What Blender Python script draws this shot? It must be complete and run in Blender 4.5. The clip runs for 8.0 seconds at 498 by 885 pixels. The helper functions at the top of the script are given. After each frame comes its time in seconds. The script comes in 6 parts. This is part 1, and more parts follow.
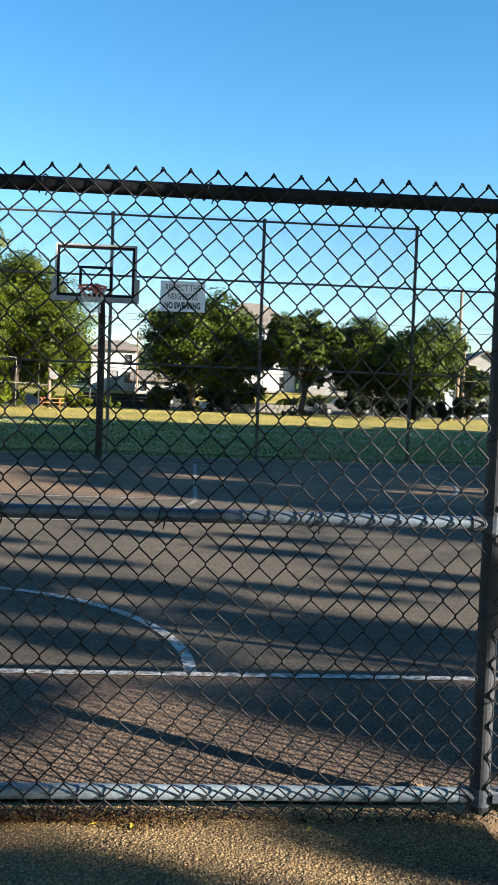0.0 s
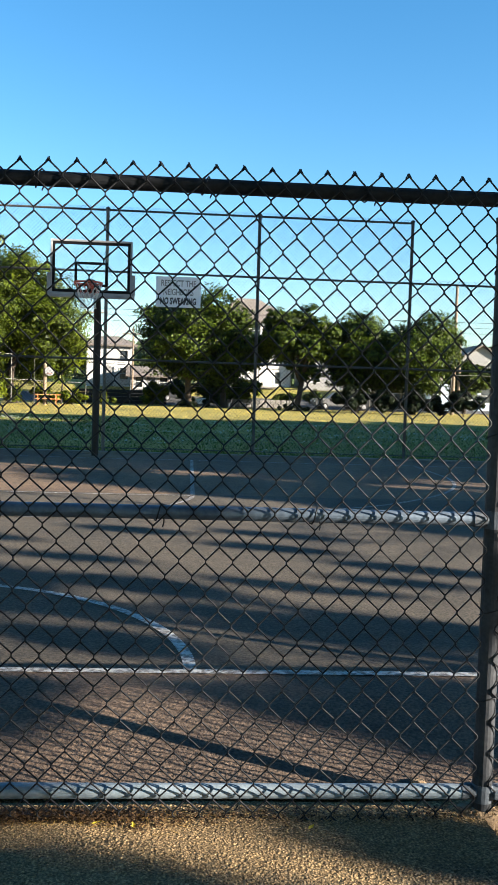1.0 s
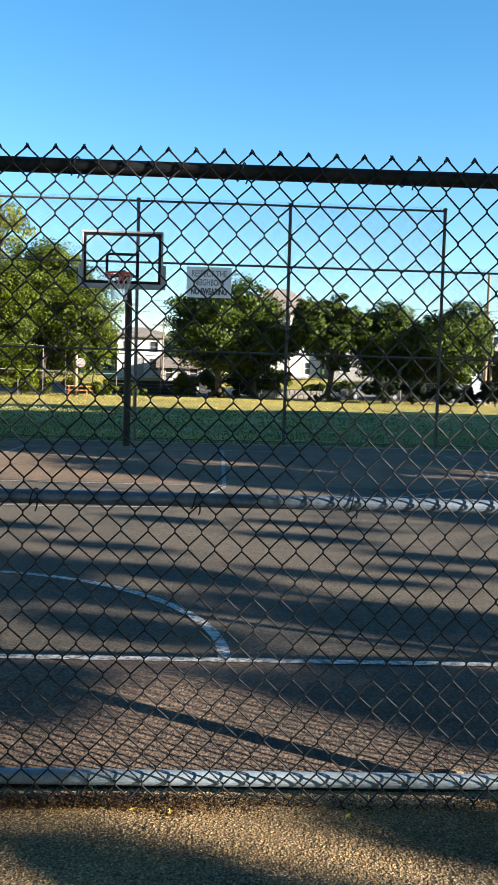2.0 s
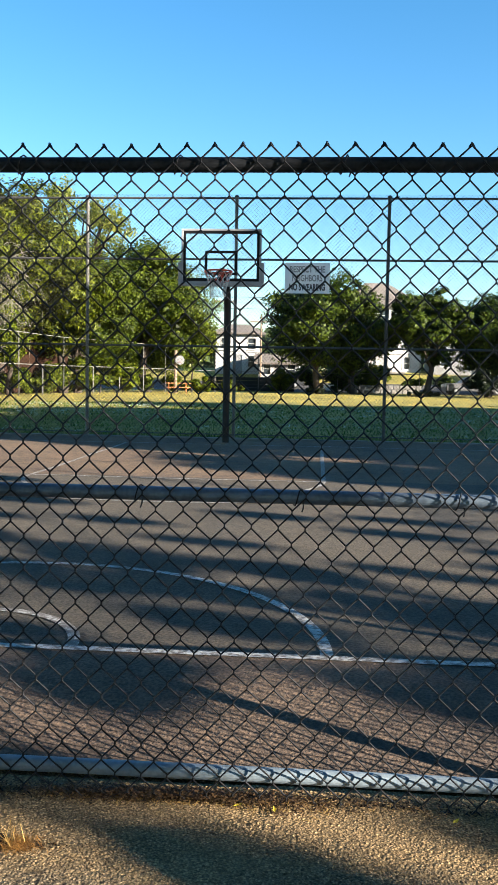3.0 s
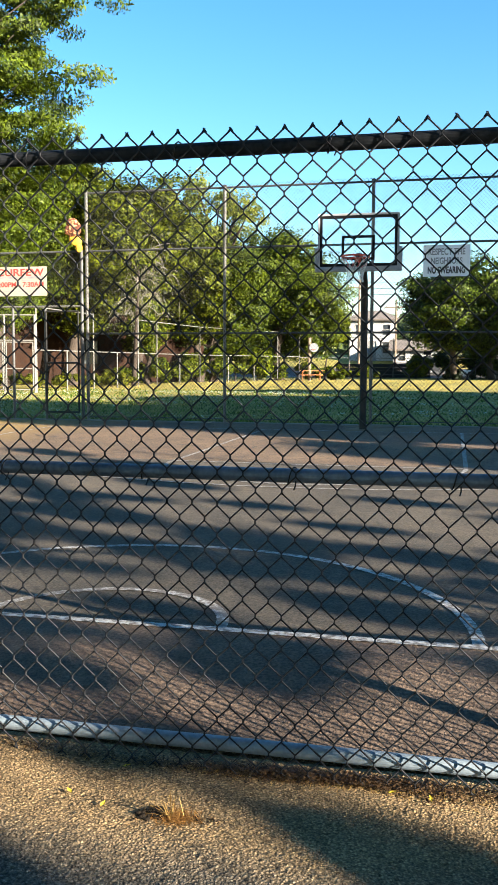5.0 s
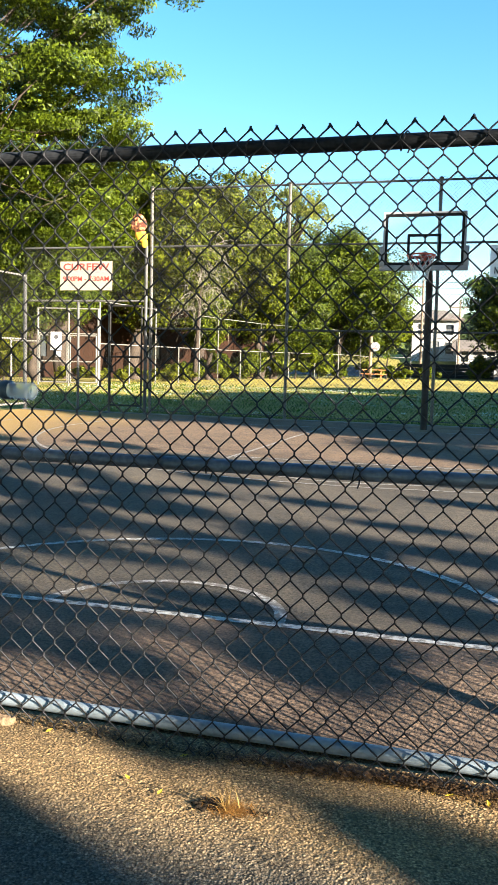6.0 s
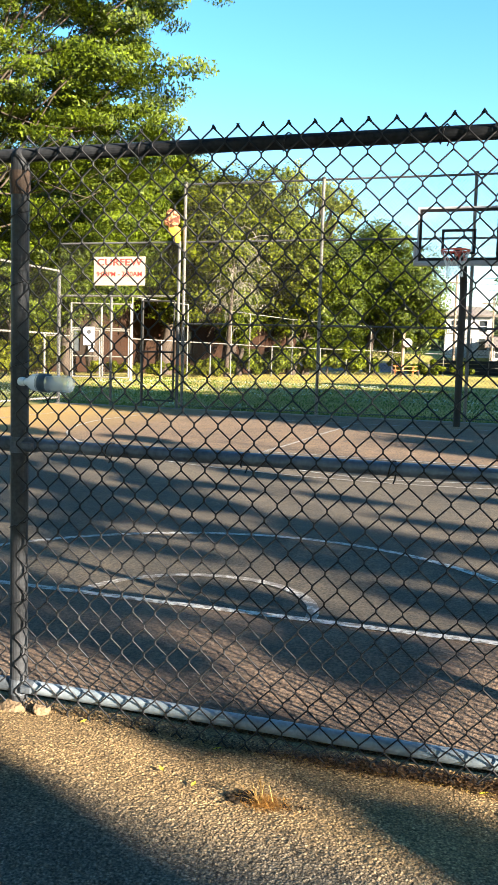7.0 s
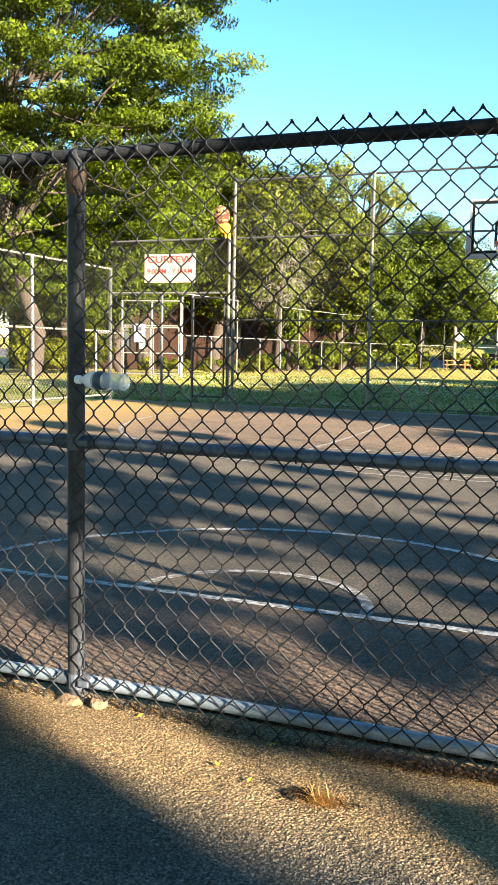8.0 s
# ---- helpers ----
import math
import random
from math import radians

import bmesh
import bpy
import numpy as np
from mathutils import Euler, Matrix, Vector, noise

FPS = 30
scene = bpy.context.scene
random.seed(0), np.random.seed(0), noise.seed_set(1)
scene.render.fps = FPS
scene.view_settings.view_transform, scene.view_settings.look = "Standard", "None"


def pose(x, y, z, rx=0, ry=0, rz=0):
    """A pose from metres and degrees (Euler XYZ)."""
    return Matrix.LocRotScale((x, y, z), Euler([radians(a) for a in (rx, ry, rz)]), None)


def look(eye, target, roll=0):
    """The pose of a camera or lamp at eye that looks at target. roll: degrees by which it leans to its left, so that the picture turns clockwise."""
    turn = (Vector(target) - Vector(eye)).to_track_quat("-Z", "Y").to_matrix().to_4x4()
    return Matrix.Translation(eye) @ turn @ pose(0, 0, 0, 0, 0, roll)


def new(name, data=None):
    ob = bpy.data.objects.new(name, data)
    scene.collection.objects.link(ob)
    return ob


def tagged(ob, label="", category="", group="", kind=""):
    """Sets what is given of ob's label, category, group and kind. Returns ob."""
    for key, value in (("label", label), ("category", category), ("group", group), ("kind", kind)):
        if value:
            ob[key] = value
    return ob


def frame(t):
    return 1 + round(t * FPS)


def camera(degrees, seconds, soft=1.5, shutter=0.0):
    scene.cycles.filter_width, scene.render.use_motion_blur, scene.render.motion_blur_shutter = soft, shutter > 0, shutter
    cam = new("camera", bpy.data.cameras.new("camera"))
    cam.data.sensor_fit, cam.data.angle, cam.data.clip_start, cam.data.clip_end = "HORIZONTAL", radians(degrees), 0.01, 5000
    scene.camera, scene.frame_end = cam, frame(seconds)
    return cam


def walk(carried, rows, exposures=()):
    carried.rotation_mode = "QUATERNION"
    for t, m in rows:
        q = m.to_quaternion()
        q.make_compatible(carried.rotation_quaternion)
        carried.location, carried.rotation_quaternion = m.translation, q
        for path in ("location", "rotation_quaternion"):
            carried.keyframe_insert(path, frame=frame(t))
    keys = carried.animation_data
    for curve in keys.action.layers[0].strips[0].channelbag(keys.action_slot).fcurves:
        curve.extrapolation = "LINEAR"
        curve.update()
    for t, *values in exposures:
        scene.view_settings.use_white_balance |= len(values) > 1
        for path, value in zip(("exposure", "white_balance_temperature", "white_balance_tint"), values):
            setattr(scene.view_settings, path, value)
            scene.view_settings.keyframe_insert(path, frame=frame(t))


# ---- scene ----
cam = camera(31.0, 8.0, soft=0.85)
PATH = [
    (0, (1.776, -4.063, 1.276), (1.901, -2.069, 1.177), 2.1),
    (0.5, (1.782, -4.052, 1.281), (1.941, -2.061, 1.177), 1.7),
    (1, (1.765, -4.041, 1.278), (1.899, -2.048, 1.169), 1.8),
    (1.2, (1.761, -4.038, 1.275), (1.851, -2.043, 1.165), 1.7),
    (2.3, (1.739, -4.023, 1.262), (1.789, -2.027, 1.126), 1.5),
    (2.5, (1.735, -4.020, 1.259), (1.742, -2.024, 1.123), 1.4),
    (3, (1.728, -4.005, 1.267), (1.579, -2.016, 1.122), 1),
    (3.5, (1.716, -3.991, 1.254), (1.525, -2.006, 1.104), 0.8),
    (4, (1.707, -3.996, 1.254), (1.424, -2.022, 1.097), 0.5),
    (4.5, (1.686, -3.991, 1.248), (1.305, -2.035, 1.082), 0.2),
    (5, (1.660, -3.995, 1.247), (1.219, -2.052, 1.072), 0.2),
    (5.2, (1.656, -3.998, 1.247), (1.184, -2.063, 1.072), 0.43),
    (6.3, (1.636, -4.017, 1.244), (1.052, -2.114, 1.057), 1.7),
    (6.5, (1.632, -4.020, 1.244), (1.039, -2.120, 1.055), 1.9),
    (7, (1.627, -4.017, 1.239), (0.997, -2.129, 1.045), 1.6),
    (7.5, (1.617, -4.026, 1.245), (0.942, -2.154, 1.045), 1.2),
    (8, (1.610, -4.022, 1.242), (0.877, -2.173, 1.036), 1.1),
]
EXPOSURES = [(0.0, 2.35, 6000, 10), (2.5, 2.38, 6000, 10), (4.5, 2.55, 6050, 10), (8.0, 3.05, 6450, 10)]
walk(cam, [(t, look(eye, target, roll)) for t, eye, target, roll in PATH], EXPOSURES)

# ---- world, sun ----
SUN_AZ, SUN_EL = radians(-24.0), radians(17.0)
world = bpy.data.worlds.new("sky")
scene.world = world
world.use_nodes = True
wn = world.node_tree
sky = wn.nodes.new("ShaderNodeTexSky")
sky.sky_type = "NISHITA"
sky.sun_disc = False
sky.sun_elevation = SUN_EL
sky.sun_rotation = radians(90) - SUN_AZ
sky.air_density, sky.dust_density, sky.ozone_density = 1.0, 0.05, 1.8
wn.nodes["Background"].inputs[1].default_value = 0.05
vivid = wn.nodes.new("ShaderNodeHueSaturation")
vivid.inputs["Saturation"].default_value = 1.32
vivid.inputs["Hue"].default_value = 0.495
wn.links.new(sky.outputs[0], vivid.inputs["Color"])
wn.links.new(vivid.outputs[0], wn.nodes["Background"].inputs[0])

sun = new("sun", bpy.data.lights.new("sun", "SUN"))
sun.data.energy = 5.0
sun.data.angle = radians(0.53)
sun.data.color = (1.0, 0.85, 0.65)
to_sun = Vector((math.cos(SUN_EL) * math.cos(SUN_AZ), math.cos(SUN_EL) * math.sin(SUN_AZ), math.sin(SUN_EL)))
sun.matrix_world = look(to_sun * 120, (0, 0, 0))


# ---- materials ----
def material(name, low, high, rough=0.8, scale=8.0, metal=0.0, bump=0.0, bump_scale=None, fine=None, island=0.0, spec=None, coord="Object", speckle=0.0, speckle_scale=220.0):
    """Two-scale noise between two colours, optional bump and per-island variation."""
    m = bpy.data.materials.new(name)
    m.use_nodes = True
    nt = m.node_tree
    bsdf = nt.nodes["Principled BSDF"]
    bsdf.inputs["Roughness"].default_value = rough
    bsdf.inputs["Metallic"].default_value = metal
    if spec is not None:
        bsdf.inputs["Specular IOR Level"].default_value = spec
    tc = nt.nodes.new("ShaderNodeTexCoord")
    n1 = nt.nodes.new("ShaderNodeTexNoise")
    n1.inputs["Scale"].default_value = scale
    n1.inputs["Detail"].default_value = 6
    nt.links.new(tc.outputs[coord], n1.inputs["Vector"])
    n2 = nt.nodes.new("ShaderNodeTexNoise")
    n2.inputs["Scale"].default_value = fine or scale * 9
    n2.inputs["Detail"].default_value = 3
    nt.links.new(tc.outputs[coord], n2.inputs["Vector"])
    add = nt.nodes.new("ShaderNodeMath")
    add.operation = "MULTIPLY_ADD"
    add.inputs[1].default_value = 0.45
    nt.links.new(n2.outputs["Fac"], add.inputs[0])
    half = nt.nodes.new("ShaderNodeMath")
    half.operation = "MULTIPLY"
    half.inputs[1].default_value = 0.6
    nt.links.new(n1.outputs["Fac"], half.inputs[0])
    nt.links.new(half.outputs[0], add.inputs[2])
    fac = add.outputs[0]
    if island:
        geo = nt.nodes.new("ShaderNodeNewGeometry")
        mul = nt.nodes.new("ShaderNodeMath")
        mul.operation = "MULTIPLY_ADD"
        mul.inputs[1].default_value = island
        nt.links.new(geo.outputs["Random Per Island"], mul.inputs[0])
        sub = nt.nodes.new("ShaderNodeMath")
        sub.operation = "SUBTRACT"
        sub.inputs[1].default_value = island / 2
        nt.links.new(fac, sub.inputs[0])
        nt.links.new(sub.outputs[0], mul.inputs[2])
        fac = mul.outputs[0]
    ramp = nt.nodes.new("ShaderNodeValToRGB")
    ramp.color_ramp.elements[0].position, ramp.color_ramp.elements[1].position = 0.3, 0.75
    ramp.color_ramp.elements[0].color, ramp.color_ramp.elements[1].color = (*low, 1), (*high, 1)
    nt.links.new(fac, ramp.inputs[0])
    colour = ramp.outputs[0]
    if speckle:
        vo = nt.nodes.new("ShaderNodeTexNoise")
        vo.inputs["Scale"].default_value = speckle_scale
        vo.inputs["Detail"].default_value = 2
        nt.links.new(tc.outputs[coord], vo.inputs["Vector"])
        sr = nt.nodes.new("ShaderNodeMapRange")
        sr.inputs[1].default_value, sr.inputs[2].default_value = 0.35, 0.68
        sr.inputs[3].default_value, sr.inputs[4].default_value = 1 - speckle, 1 + speckle
        nt.links.new(vo.outputs["Fac"], sr.inputs[0])
        mu = nt.nodes.new("ShaderNodeMix")
        mu.data_type, mu.blend_type = "RGBA", "MULTIPLY"
        mu.inputs[0].default_value = 1
        nt.links.new(colour, mu.inputs[6])
        nt.links.new(sr.outputs[0], mu.inputs[7])
        colour = mu.outputs[2]
    nt.links.new(colour, bsdf.inputs["Base Color"])
    if bump:
        b = nt.nodes.new("ShaderNodeBump")
        b.inputs["Strength"].default_value = 1.0
        b.inputs["Distance"].default_value = bump
        n3 = nt.nodes.new("ShaderNodeTexNoise")
        n3.inputs["Scale"].default_value = bump_scale or scale * 12
        n3.inputs["Detail"].default_value = 4
        nt.links.new(tc.outputs[coord], n3.inputs["Vector"])
        nt.links.new(n3.outputs["Fac"], b.inputs["Height"])
        nt.links.new(b.outputs[0], bsdf.inputs["Normal"])
    return m


def leaf_material(name, low, high, through_light=0.35, island=0.55):
    m = material(name, low, high, rough=0.5, scale=0.35, fine=3.0, island=island, spec=0.15)
    nt = m.node_tree
    bsdf, ramp = nt.nodes["Principled BSDF"], nt.nodes["Color Ramp"]
    tr = nt.nodes.new("ShaderNodeBsdfTranslucent")
    nt.links.new(ramp.outputs[0], tr.inputs[0])
    mix = nt.nodes.new("ShaderNodeMixShader")
    mix.inputs[0].default_value = through_light
    nt.links.new(bsdf.outputs[0], mix.inputs[1])
    nt.links.new(tr.outputs[0], mix.inputs[2])
    nt.links.new(mix.outputs[0], nt.nodes["Material Output"].inputs[0])
    return m


def glass_material(name, tint=(0.95, 0.98, 0.97), rough=0.0, clear=0.9):
    m = bpy.data.materials.new(name)
    m.use_nodes = True
    nt = m.node_tree
    bsdf = nt.nodes["Principled BSDF"]
    bsdf.inputs["Base Color"].default_value = (*tint, 1)
    bsdf.inputs["Roughness"].default_value = 0.08 + rough
    tr = nt.nodes.new("ShaderNodeBsdfTransparent")
    tr.inputs[0].default_value = (*tint, 1)
    mix = nt.nodes.new("ShaderNodeMixShader")
    mix.inputs[0].default_value = clear
    nt.links.new(bsdf.outputs[0], mix.inputs[1])
    nt.links.new(tr.outputs[0], mix.inputs[2])
    nt.links.new(mix.outputs[0], nt.nodes["Material Output"].inputs[0])
    return m


def paint_line_material(name="worn_white_paint", wear=0.39):
    """White road paint, rubbed through to the asphalt in specks and patches."""
    m = material(name, (0.33, 0.33, 0.32), (0.54, 0.54, 0.52), rough=0.7, scale=3, fine=40, bump=0.002, bump_scale=200)
    nt = m.node_tree
    bsdf, ramp = nt.nodes["Principled BSDF"], nt.nodes["Color Ramp"]
    tc = nt.nodes["Texture Coordinate"]
    n = nt.nodes.new("ShaderNodeTexNoise")
    n.inputs["Scale"].default_value = 26
    n.inputs["Detail"].default_value = 9
    n.inputs["Roughness"].default_value = 0.7
    nt.links.new(tc.outputs["Object"], n.inputs["Vector"])
    r = nt.nodes.new("ShaderNodeValToRGB")
    r.color_ramp.elements[0].position, r.color_ramp.elements[1].position = wear, wear + 0.12
    nt.links.new(n.outputs["Fac"], r.inputs[0])
    mix = nt.nodes.new("ShaderNodeMix")
    mix.data_type = "RGBA"
    mix.inputs[6].default_value = (0.13, 0.115, 0.10, 1)
    nt.links.new(r.outputs[0], mix.inputs[0])
    nt.links.new(ramp.outputs[0], mix.inputs[7])
    nt.links.new(mix.outputs[2], bsdf.inputs["Base Color"])
    return m


M_COURT_RED = material("red_brown_court_asphalt", (0.032, 0.022, 0.017), (0.132, 0.088, 0.057), rough=0.9, scale=0.9, fine=14, bump=0.008, bump_scale=80, speckle=0.5, speckle_scale=70)
# lighter copy of the court asphalt, raised for the sunlit far half
M_COURT_END = material("sunlit_pinkish_asphalt", (0.040, 0.027, 0.018), (0.190, 0.118, 0.064), rough=0.9, scale=0.6, fine=7, bump=0.008, bump_scale=70, speckle=0.55, speckle_scale=40)
# golden tint of the low sun mixed into the far corner by the gateway
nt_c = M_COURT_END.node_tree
place_c, sum_c, sun_reach_c, sun_tint_c = nt_c.nodes.new("ShaderNodeSeparateXYZ"), nt_c.nodes.new("ShaderNodeMath"), nt_c.nodes.new("ShaderNodeMapRange"), nt_c.nodes.new("ShaderNodeMix")
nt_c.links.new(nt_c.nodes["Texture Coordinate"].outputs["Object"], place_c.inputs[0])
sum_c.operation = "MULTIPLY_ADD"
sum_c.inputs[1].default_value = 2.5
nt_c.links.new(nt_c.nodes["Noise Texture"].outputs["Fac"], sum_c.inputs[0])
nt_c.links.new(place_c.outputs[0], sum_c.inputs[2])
sun_reach_c.inputs[1].default_value, sun_reach_c.inputs[2].default_value = -3.6, -6.2
nt_c.links.new(sum_c.outputs[0], sun_reach_c.inputs[0])
sun_tint_c.data_type = "RGBA"
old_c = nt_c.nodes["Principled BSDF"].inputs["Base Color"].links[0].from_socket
sun_tint_c.inputs[7].default_value = (0.25, 0.155, 0.035, 1)
nt_c.links.new(sun_reach_c.outputs[0], sun_tint_c.inputs[0])
nt_c.links.new(old_c, sun_tint_c.inputs[6])
nt_c.links.new(sun_tint_c.outputs[2], nt_c.nodes["Principled BSDF"].inputs["Base Color"])
M_COURT = material("court_asphalt", (0.021, 0.019, 0.016), (0.098, 0.075, 0.049), rough=0.9, scale=0.8, fine=11, bump=0.008, bump_scale=80, speckle=0.55, speckle_scale=60)
M_PATH = material("sandy_asphalt", (0.165, 0.118, 0.064), (0.61, 0.42, 0.21), rough=0.95, scale=1.6, fine=60, bump=0.008, bump_scale=210, speckle=0.45, speckle_scale=120, spec=0.2)
nt_g = M_PATH.node_tree
vor = nt_g.nodes.new("ShaderNodeTexVoronoi")
vor.feature = "SMOOTH_F1"
vor.inputs["Scale"].default_value = 104
vor.inputs["Smoothness"].default_value = 0.35
nt_g.links.new(nt_g.nodes["Texture Coordinate"].outputs["Object"], vor.inputs["Vector"])
# base colour darkens between the grains
pit = nt_g.nodes.new("ShaderNodeMapRange")
pit.inputs[1].default_value, pit.inputs[2].default_value = 0.62, 0.12
pit.inputs[3].default_value, pit.inputs[4].default_value = 0.48, 1.06
nt_g.links.new(vor.outputs["Distance"], pit.inputs[0])
pit_mix = nt_g.nodes.new("ShaderNodeMix")
pit_mix.data_type, pit_mix.blend_type = "RGBA", "MULTIPLY"
pit_mix.inputs[0].default_value = 1
old_link = nt_g.nodes["Principled BSDF"].inputs["Base Color"].links[0].from_socket
# away from the fence the sand thins to asphalt, darkened and cooled as shade
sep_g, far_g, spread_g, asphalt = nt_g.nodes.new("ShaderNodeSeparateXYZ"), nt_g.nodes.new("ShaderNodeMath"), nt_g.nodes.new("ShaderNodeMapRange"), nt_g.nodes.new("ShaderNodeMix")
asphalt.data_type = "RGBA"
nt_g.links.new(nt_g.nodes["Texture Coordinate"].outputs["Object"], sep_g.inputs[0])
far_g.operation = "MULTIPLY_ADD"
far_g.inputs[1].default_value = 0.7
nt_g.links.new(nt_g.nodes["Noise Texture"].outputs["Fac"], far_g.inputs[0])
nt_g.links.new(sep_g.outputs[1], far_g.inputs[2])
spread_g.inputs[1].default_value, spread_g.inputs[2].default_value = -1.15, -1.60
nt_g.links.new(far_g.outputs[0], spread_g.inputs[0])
shade_grey_g = nt_g.nodes.new("ShaderNodeMix")
shade_grey_g.data_type, shade_grey_g.blend_type = "RGBA", "MULTIPLY"
shade_grey_g.inputs[0].default_value = 1
shade_grey_g.inputs[7].default_value = (0.58, 0.74, 1.15, 1)
nt_g.links.new(old_link, shade_grey_g.inputs[6])
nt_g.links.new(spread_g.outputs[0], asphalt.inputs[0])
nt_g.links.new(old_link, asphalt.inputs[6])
nt_g.links.new(shade_grey_g.outputs[2], asphalt.inputs[7])
nt_g.links.new(asphalt.outputs[2], pit_mix.inputs[6])
nt_g.links.new(pit.outputs[0], pit_mix.inputs[7])
nt_g.links.new(pit_mix.outputs[2], nt_g.nodes["Principled BSDF"].inputs["Base Color"])
grit = nt_g.nodes.new("ShaderNodeBump")
grit.inputs["Strength"].default_value, grit.inputs["Distance"].default_value = 1.0, 0.009
nt_g.links.new(pit.outputs[0], grit.inputs["Height"])
nt_g.links.new(nt_g.nodes["Bump"].outputs[0], grit.inputs["Normal"])
nt_g.links.new(grit.outputs[0], nt_g.nodes["Principled BSDF"].inputs["Normal"])
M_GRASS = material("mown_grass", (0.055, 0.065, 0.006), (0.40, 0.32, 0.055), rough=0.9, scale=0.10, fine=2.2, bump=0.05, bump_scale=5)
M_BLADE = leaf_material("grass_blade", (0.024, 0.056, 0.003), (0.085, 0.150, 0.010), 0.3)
M_EARTH = material("bare_earth", (0.0975, 0.06375, 0.0375), (0.225, 0.1575, 0.09), rough=0.95, scale=2.5, fine=40, bump=0.02, bump_scale=40)
M_STRAW = leaf_material("dry_straw", (0.221, 0.1275, 0.03825), (0.51, 0.34, 0.1105), 0.25)
M_THATCH = leaf_material("orange_thatch", (0.16, 0.075, 0.018), (0.42, 0.22, 0.06), 0.2)
M_SOIL = material("dark_soil", (0.010, 0.008, 0.006), (0.035, 0.026, 0.018), rough=1.0, scale=30, spec=0.1)
M_DEAD = leaf_material("dead_leaf_litter", (0.011, 0.0075, 0.005), (0.100, 0.060, 0.028), 0.1)
M_YELLOW = leaf_material("yellow_leaf", (0.55, 0.42, 0.03), (0.75, 0.62, 0.10), 0.3)
M_LINE = paint_line_material(wear=0.43)
M_FAINT_LINE = paint_line_material("faded_white_paint", 0.50)
# yellow blade copy for the far field, low sun put into its colour
M_SUNLIT_BLADE = leaf_material("sunlit_grass_blade", (0.34, 0.27, 0.045), (0.62, 0.49, 0.12), 0.3)
M_CONCRETE = material("weathered_concrete", (0.096, 0.088, 0.08), (0.24, 0.216, 0.184), rough=0.9, scale=1.5, fine=30, bump=0.004, bump_scale=60)
# same pipe: darkened for the shaded top rail, brightened for the sunlit bottom
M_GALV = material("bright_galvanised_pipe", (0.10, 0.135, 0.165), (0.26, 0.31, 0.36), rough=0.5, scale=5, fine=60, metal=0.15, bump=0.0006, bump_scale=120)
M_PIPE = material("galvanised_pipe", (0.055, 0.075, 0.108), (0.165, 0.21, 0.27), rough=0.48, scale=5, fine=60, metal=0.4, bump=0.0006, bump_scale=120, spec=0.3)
M_UPPER_SHADE_PIPE = material("shaded_pipe", (0.004, 0.005, 0.007), (0.034, 0.037, 0.043), rough=0.6, scale=6, fine=70, metal=0.1, bump=0.0006, bump_scale=120, spec=0.12)
M_WIRE = material("galvanised_wire", (0.004, 0.005, 0.007), (0.036, 0.037, 0.041), rough=0.45, scale=6, fine=50, metal=0.45, spec=0.2)
M_POST = material("weathered_post_pipe", (0.013, 0.015, 0.019), (0.062, 0.066, 0.075), rough=0.55, scale=6, fine=70, metal=0.25, bump=0.0008, bump_scale=90, spec=0.2)
M_RUST = material("rusty_sleeve", (0.018, 0.011, 0.008), (0.062, 0.037, 0.024), rough=0.8, scale=14, fine=90, metal=0.1, bump=0.001, bump_scale=150)
M_CLAMP = material("dull_galvanised_casting", (0.035, 0.043, 0.055), (0.12, 0.14, 0.17), rough=0.6, scale=9, fine=80, metal=0.3, bump=0.001, bump_scale=140, spec=0.25)
M_FAR_WIRE = material("far_fence_wire", (0.008, 0.008, 0.008), (0.035, 0.035, 0.035), rough=0.7, scale=3, metal=0.0, spec=0.1)
# one pipe as a shaded and a sunlit copy, picked by where sun falls
M_FAR_SHADE_PIPE = material("far_shaded_pipe", (0.035, 0.036, 0.038), (0.13, 0.13, 0.13), rough=0.6, scale=4, metal=0.1, spec=0.3)
M_LIT_PIPE = material("sunlit_galvanised_pipe", (0.100, 0.096, 0.088), (0.225, 0.217, 0.20), rough=0.6, scale=4, metal=0.0, spec=0.3)
M_CREAM = material("sign_cream_white", (0.289, 0.238, 0.1955), (0.425, 0.3655, 0.2975), rough=0.6, scale=4, fine=30)
M_CLOVER = leaf_material("pale_clover", (0.28, 0.34, 0.25), (0.55, 0.60, 0.50), 0.2)
M_DARK_STEEL = material("dark_painted_steel", (0.010, 0.010, 0.010), (0.034, 0.032, 0.03), rough=0.6, scale=5, fine=50, bump=0.001, bump_scale=60, spec=0.25)
M_BLACK = material("black_trim", (0.004, 0.004, 0.005), (0.012, 0.012, 0.014), rough=0.6, scale=6, spec=0.15)
M_GREY_PAD = material("grey_board_frame", (0.221, 0.2295, 0.2465), (0.357, 0.3655, 0.3825), rough=0.6, scale=6)
M_ORANGE = material("rim_red_orange", (0.42, 0.04, 0.02), (0.65, 0.09, 0.04), rough=0.5, scale=20)
M_NET = material("white_net_cord", (0.6, 0.6, 0.58), (0.8, 0.8, 0.78), rough=0.9, scale=20)
M_NET_RED = material("red_net_cord", (0.42, 0.045, 0.03), (0.66, 0.09, 0.06), rough=0.9, scale=20)
M_CLEAR = glass_material("acrylic_board", (0.95, 0.97, 0.98), 0.05, 0.95)
M_SIGN = material("sign_white", (0.86, 0.88, 0.92), (0.92, 0.93, 0.95), rough=0.4, scale=5, fine=40)
M_INK = material("sign_dark_ink", (0.03, 0.03, 0.035), (0.08, 0.08, 0.09), rough=0.6, scale=10)
M_FADED_INK = material("sign_faded_ink", (0.16, 0.16, 0.17), (0.30, 0.30, 0.31), rough=0.6, scale=12)
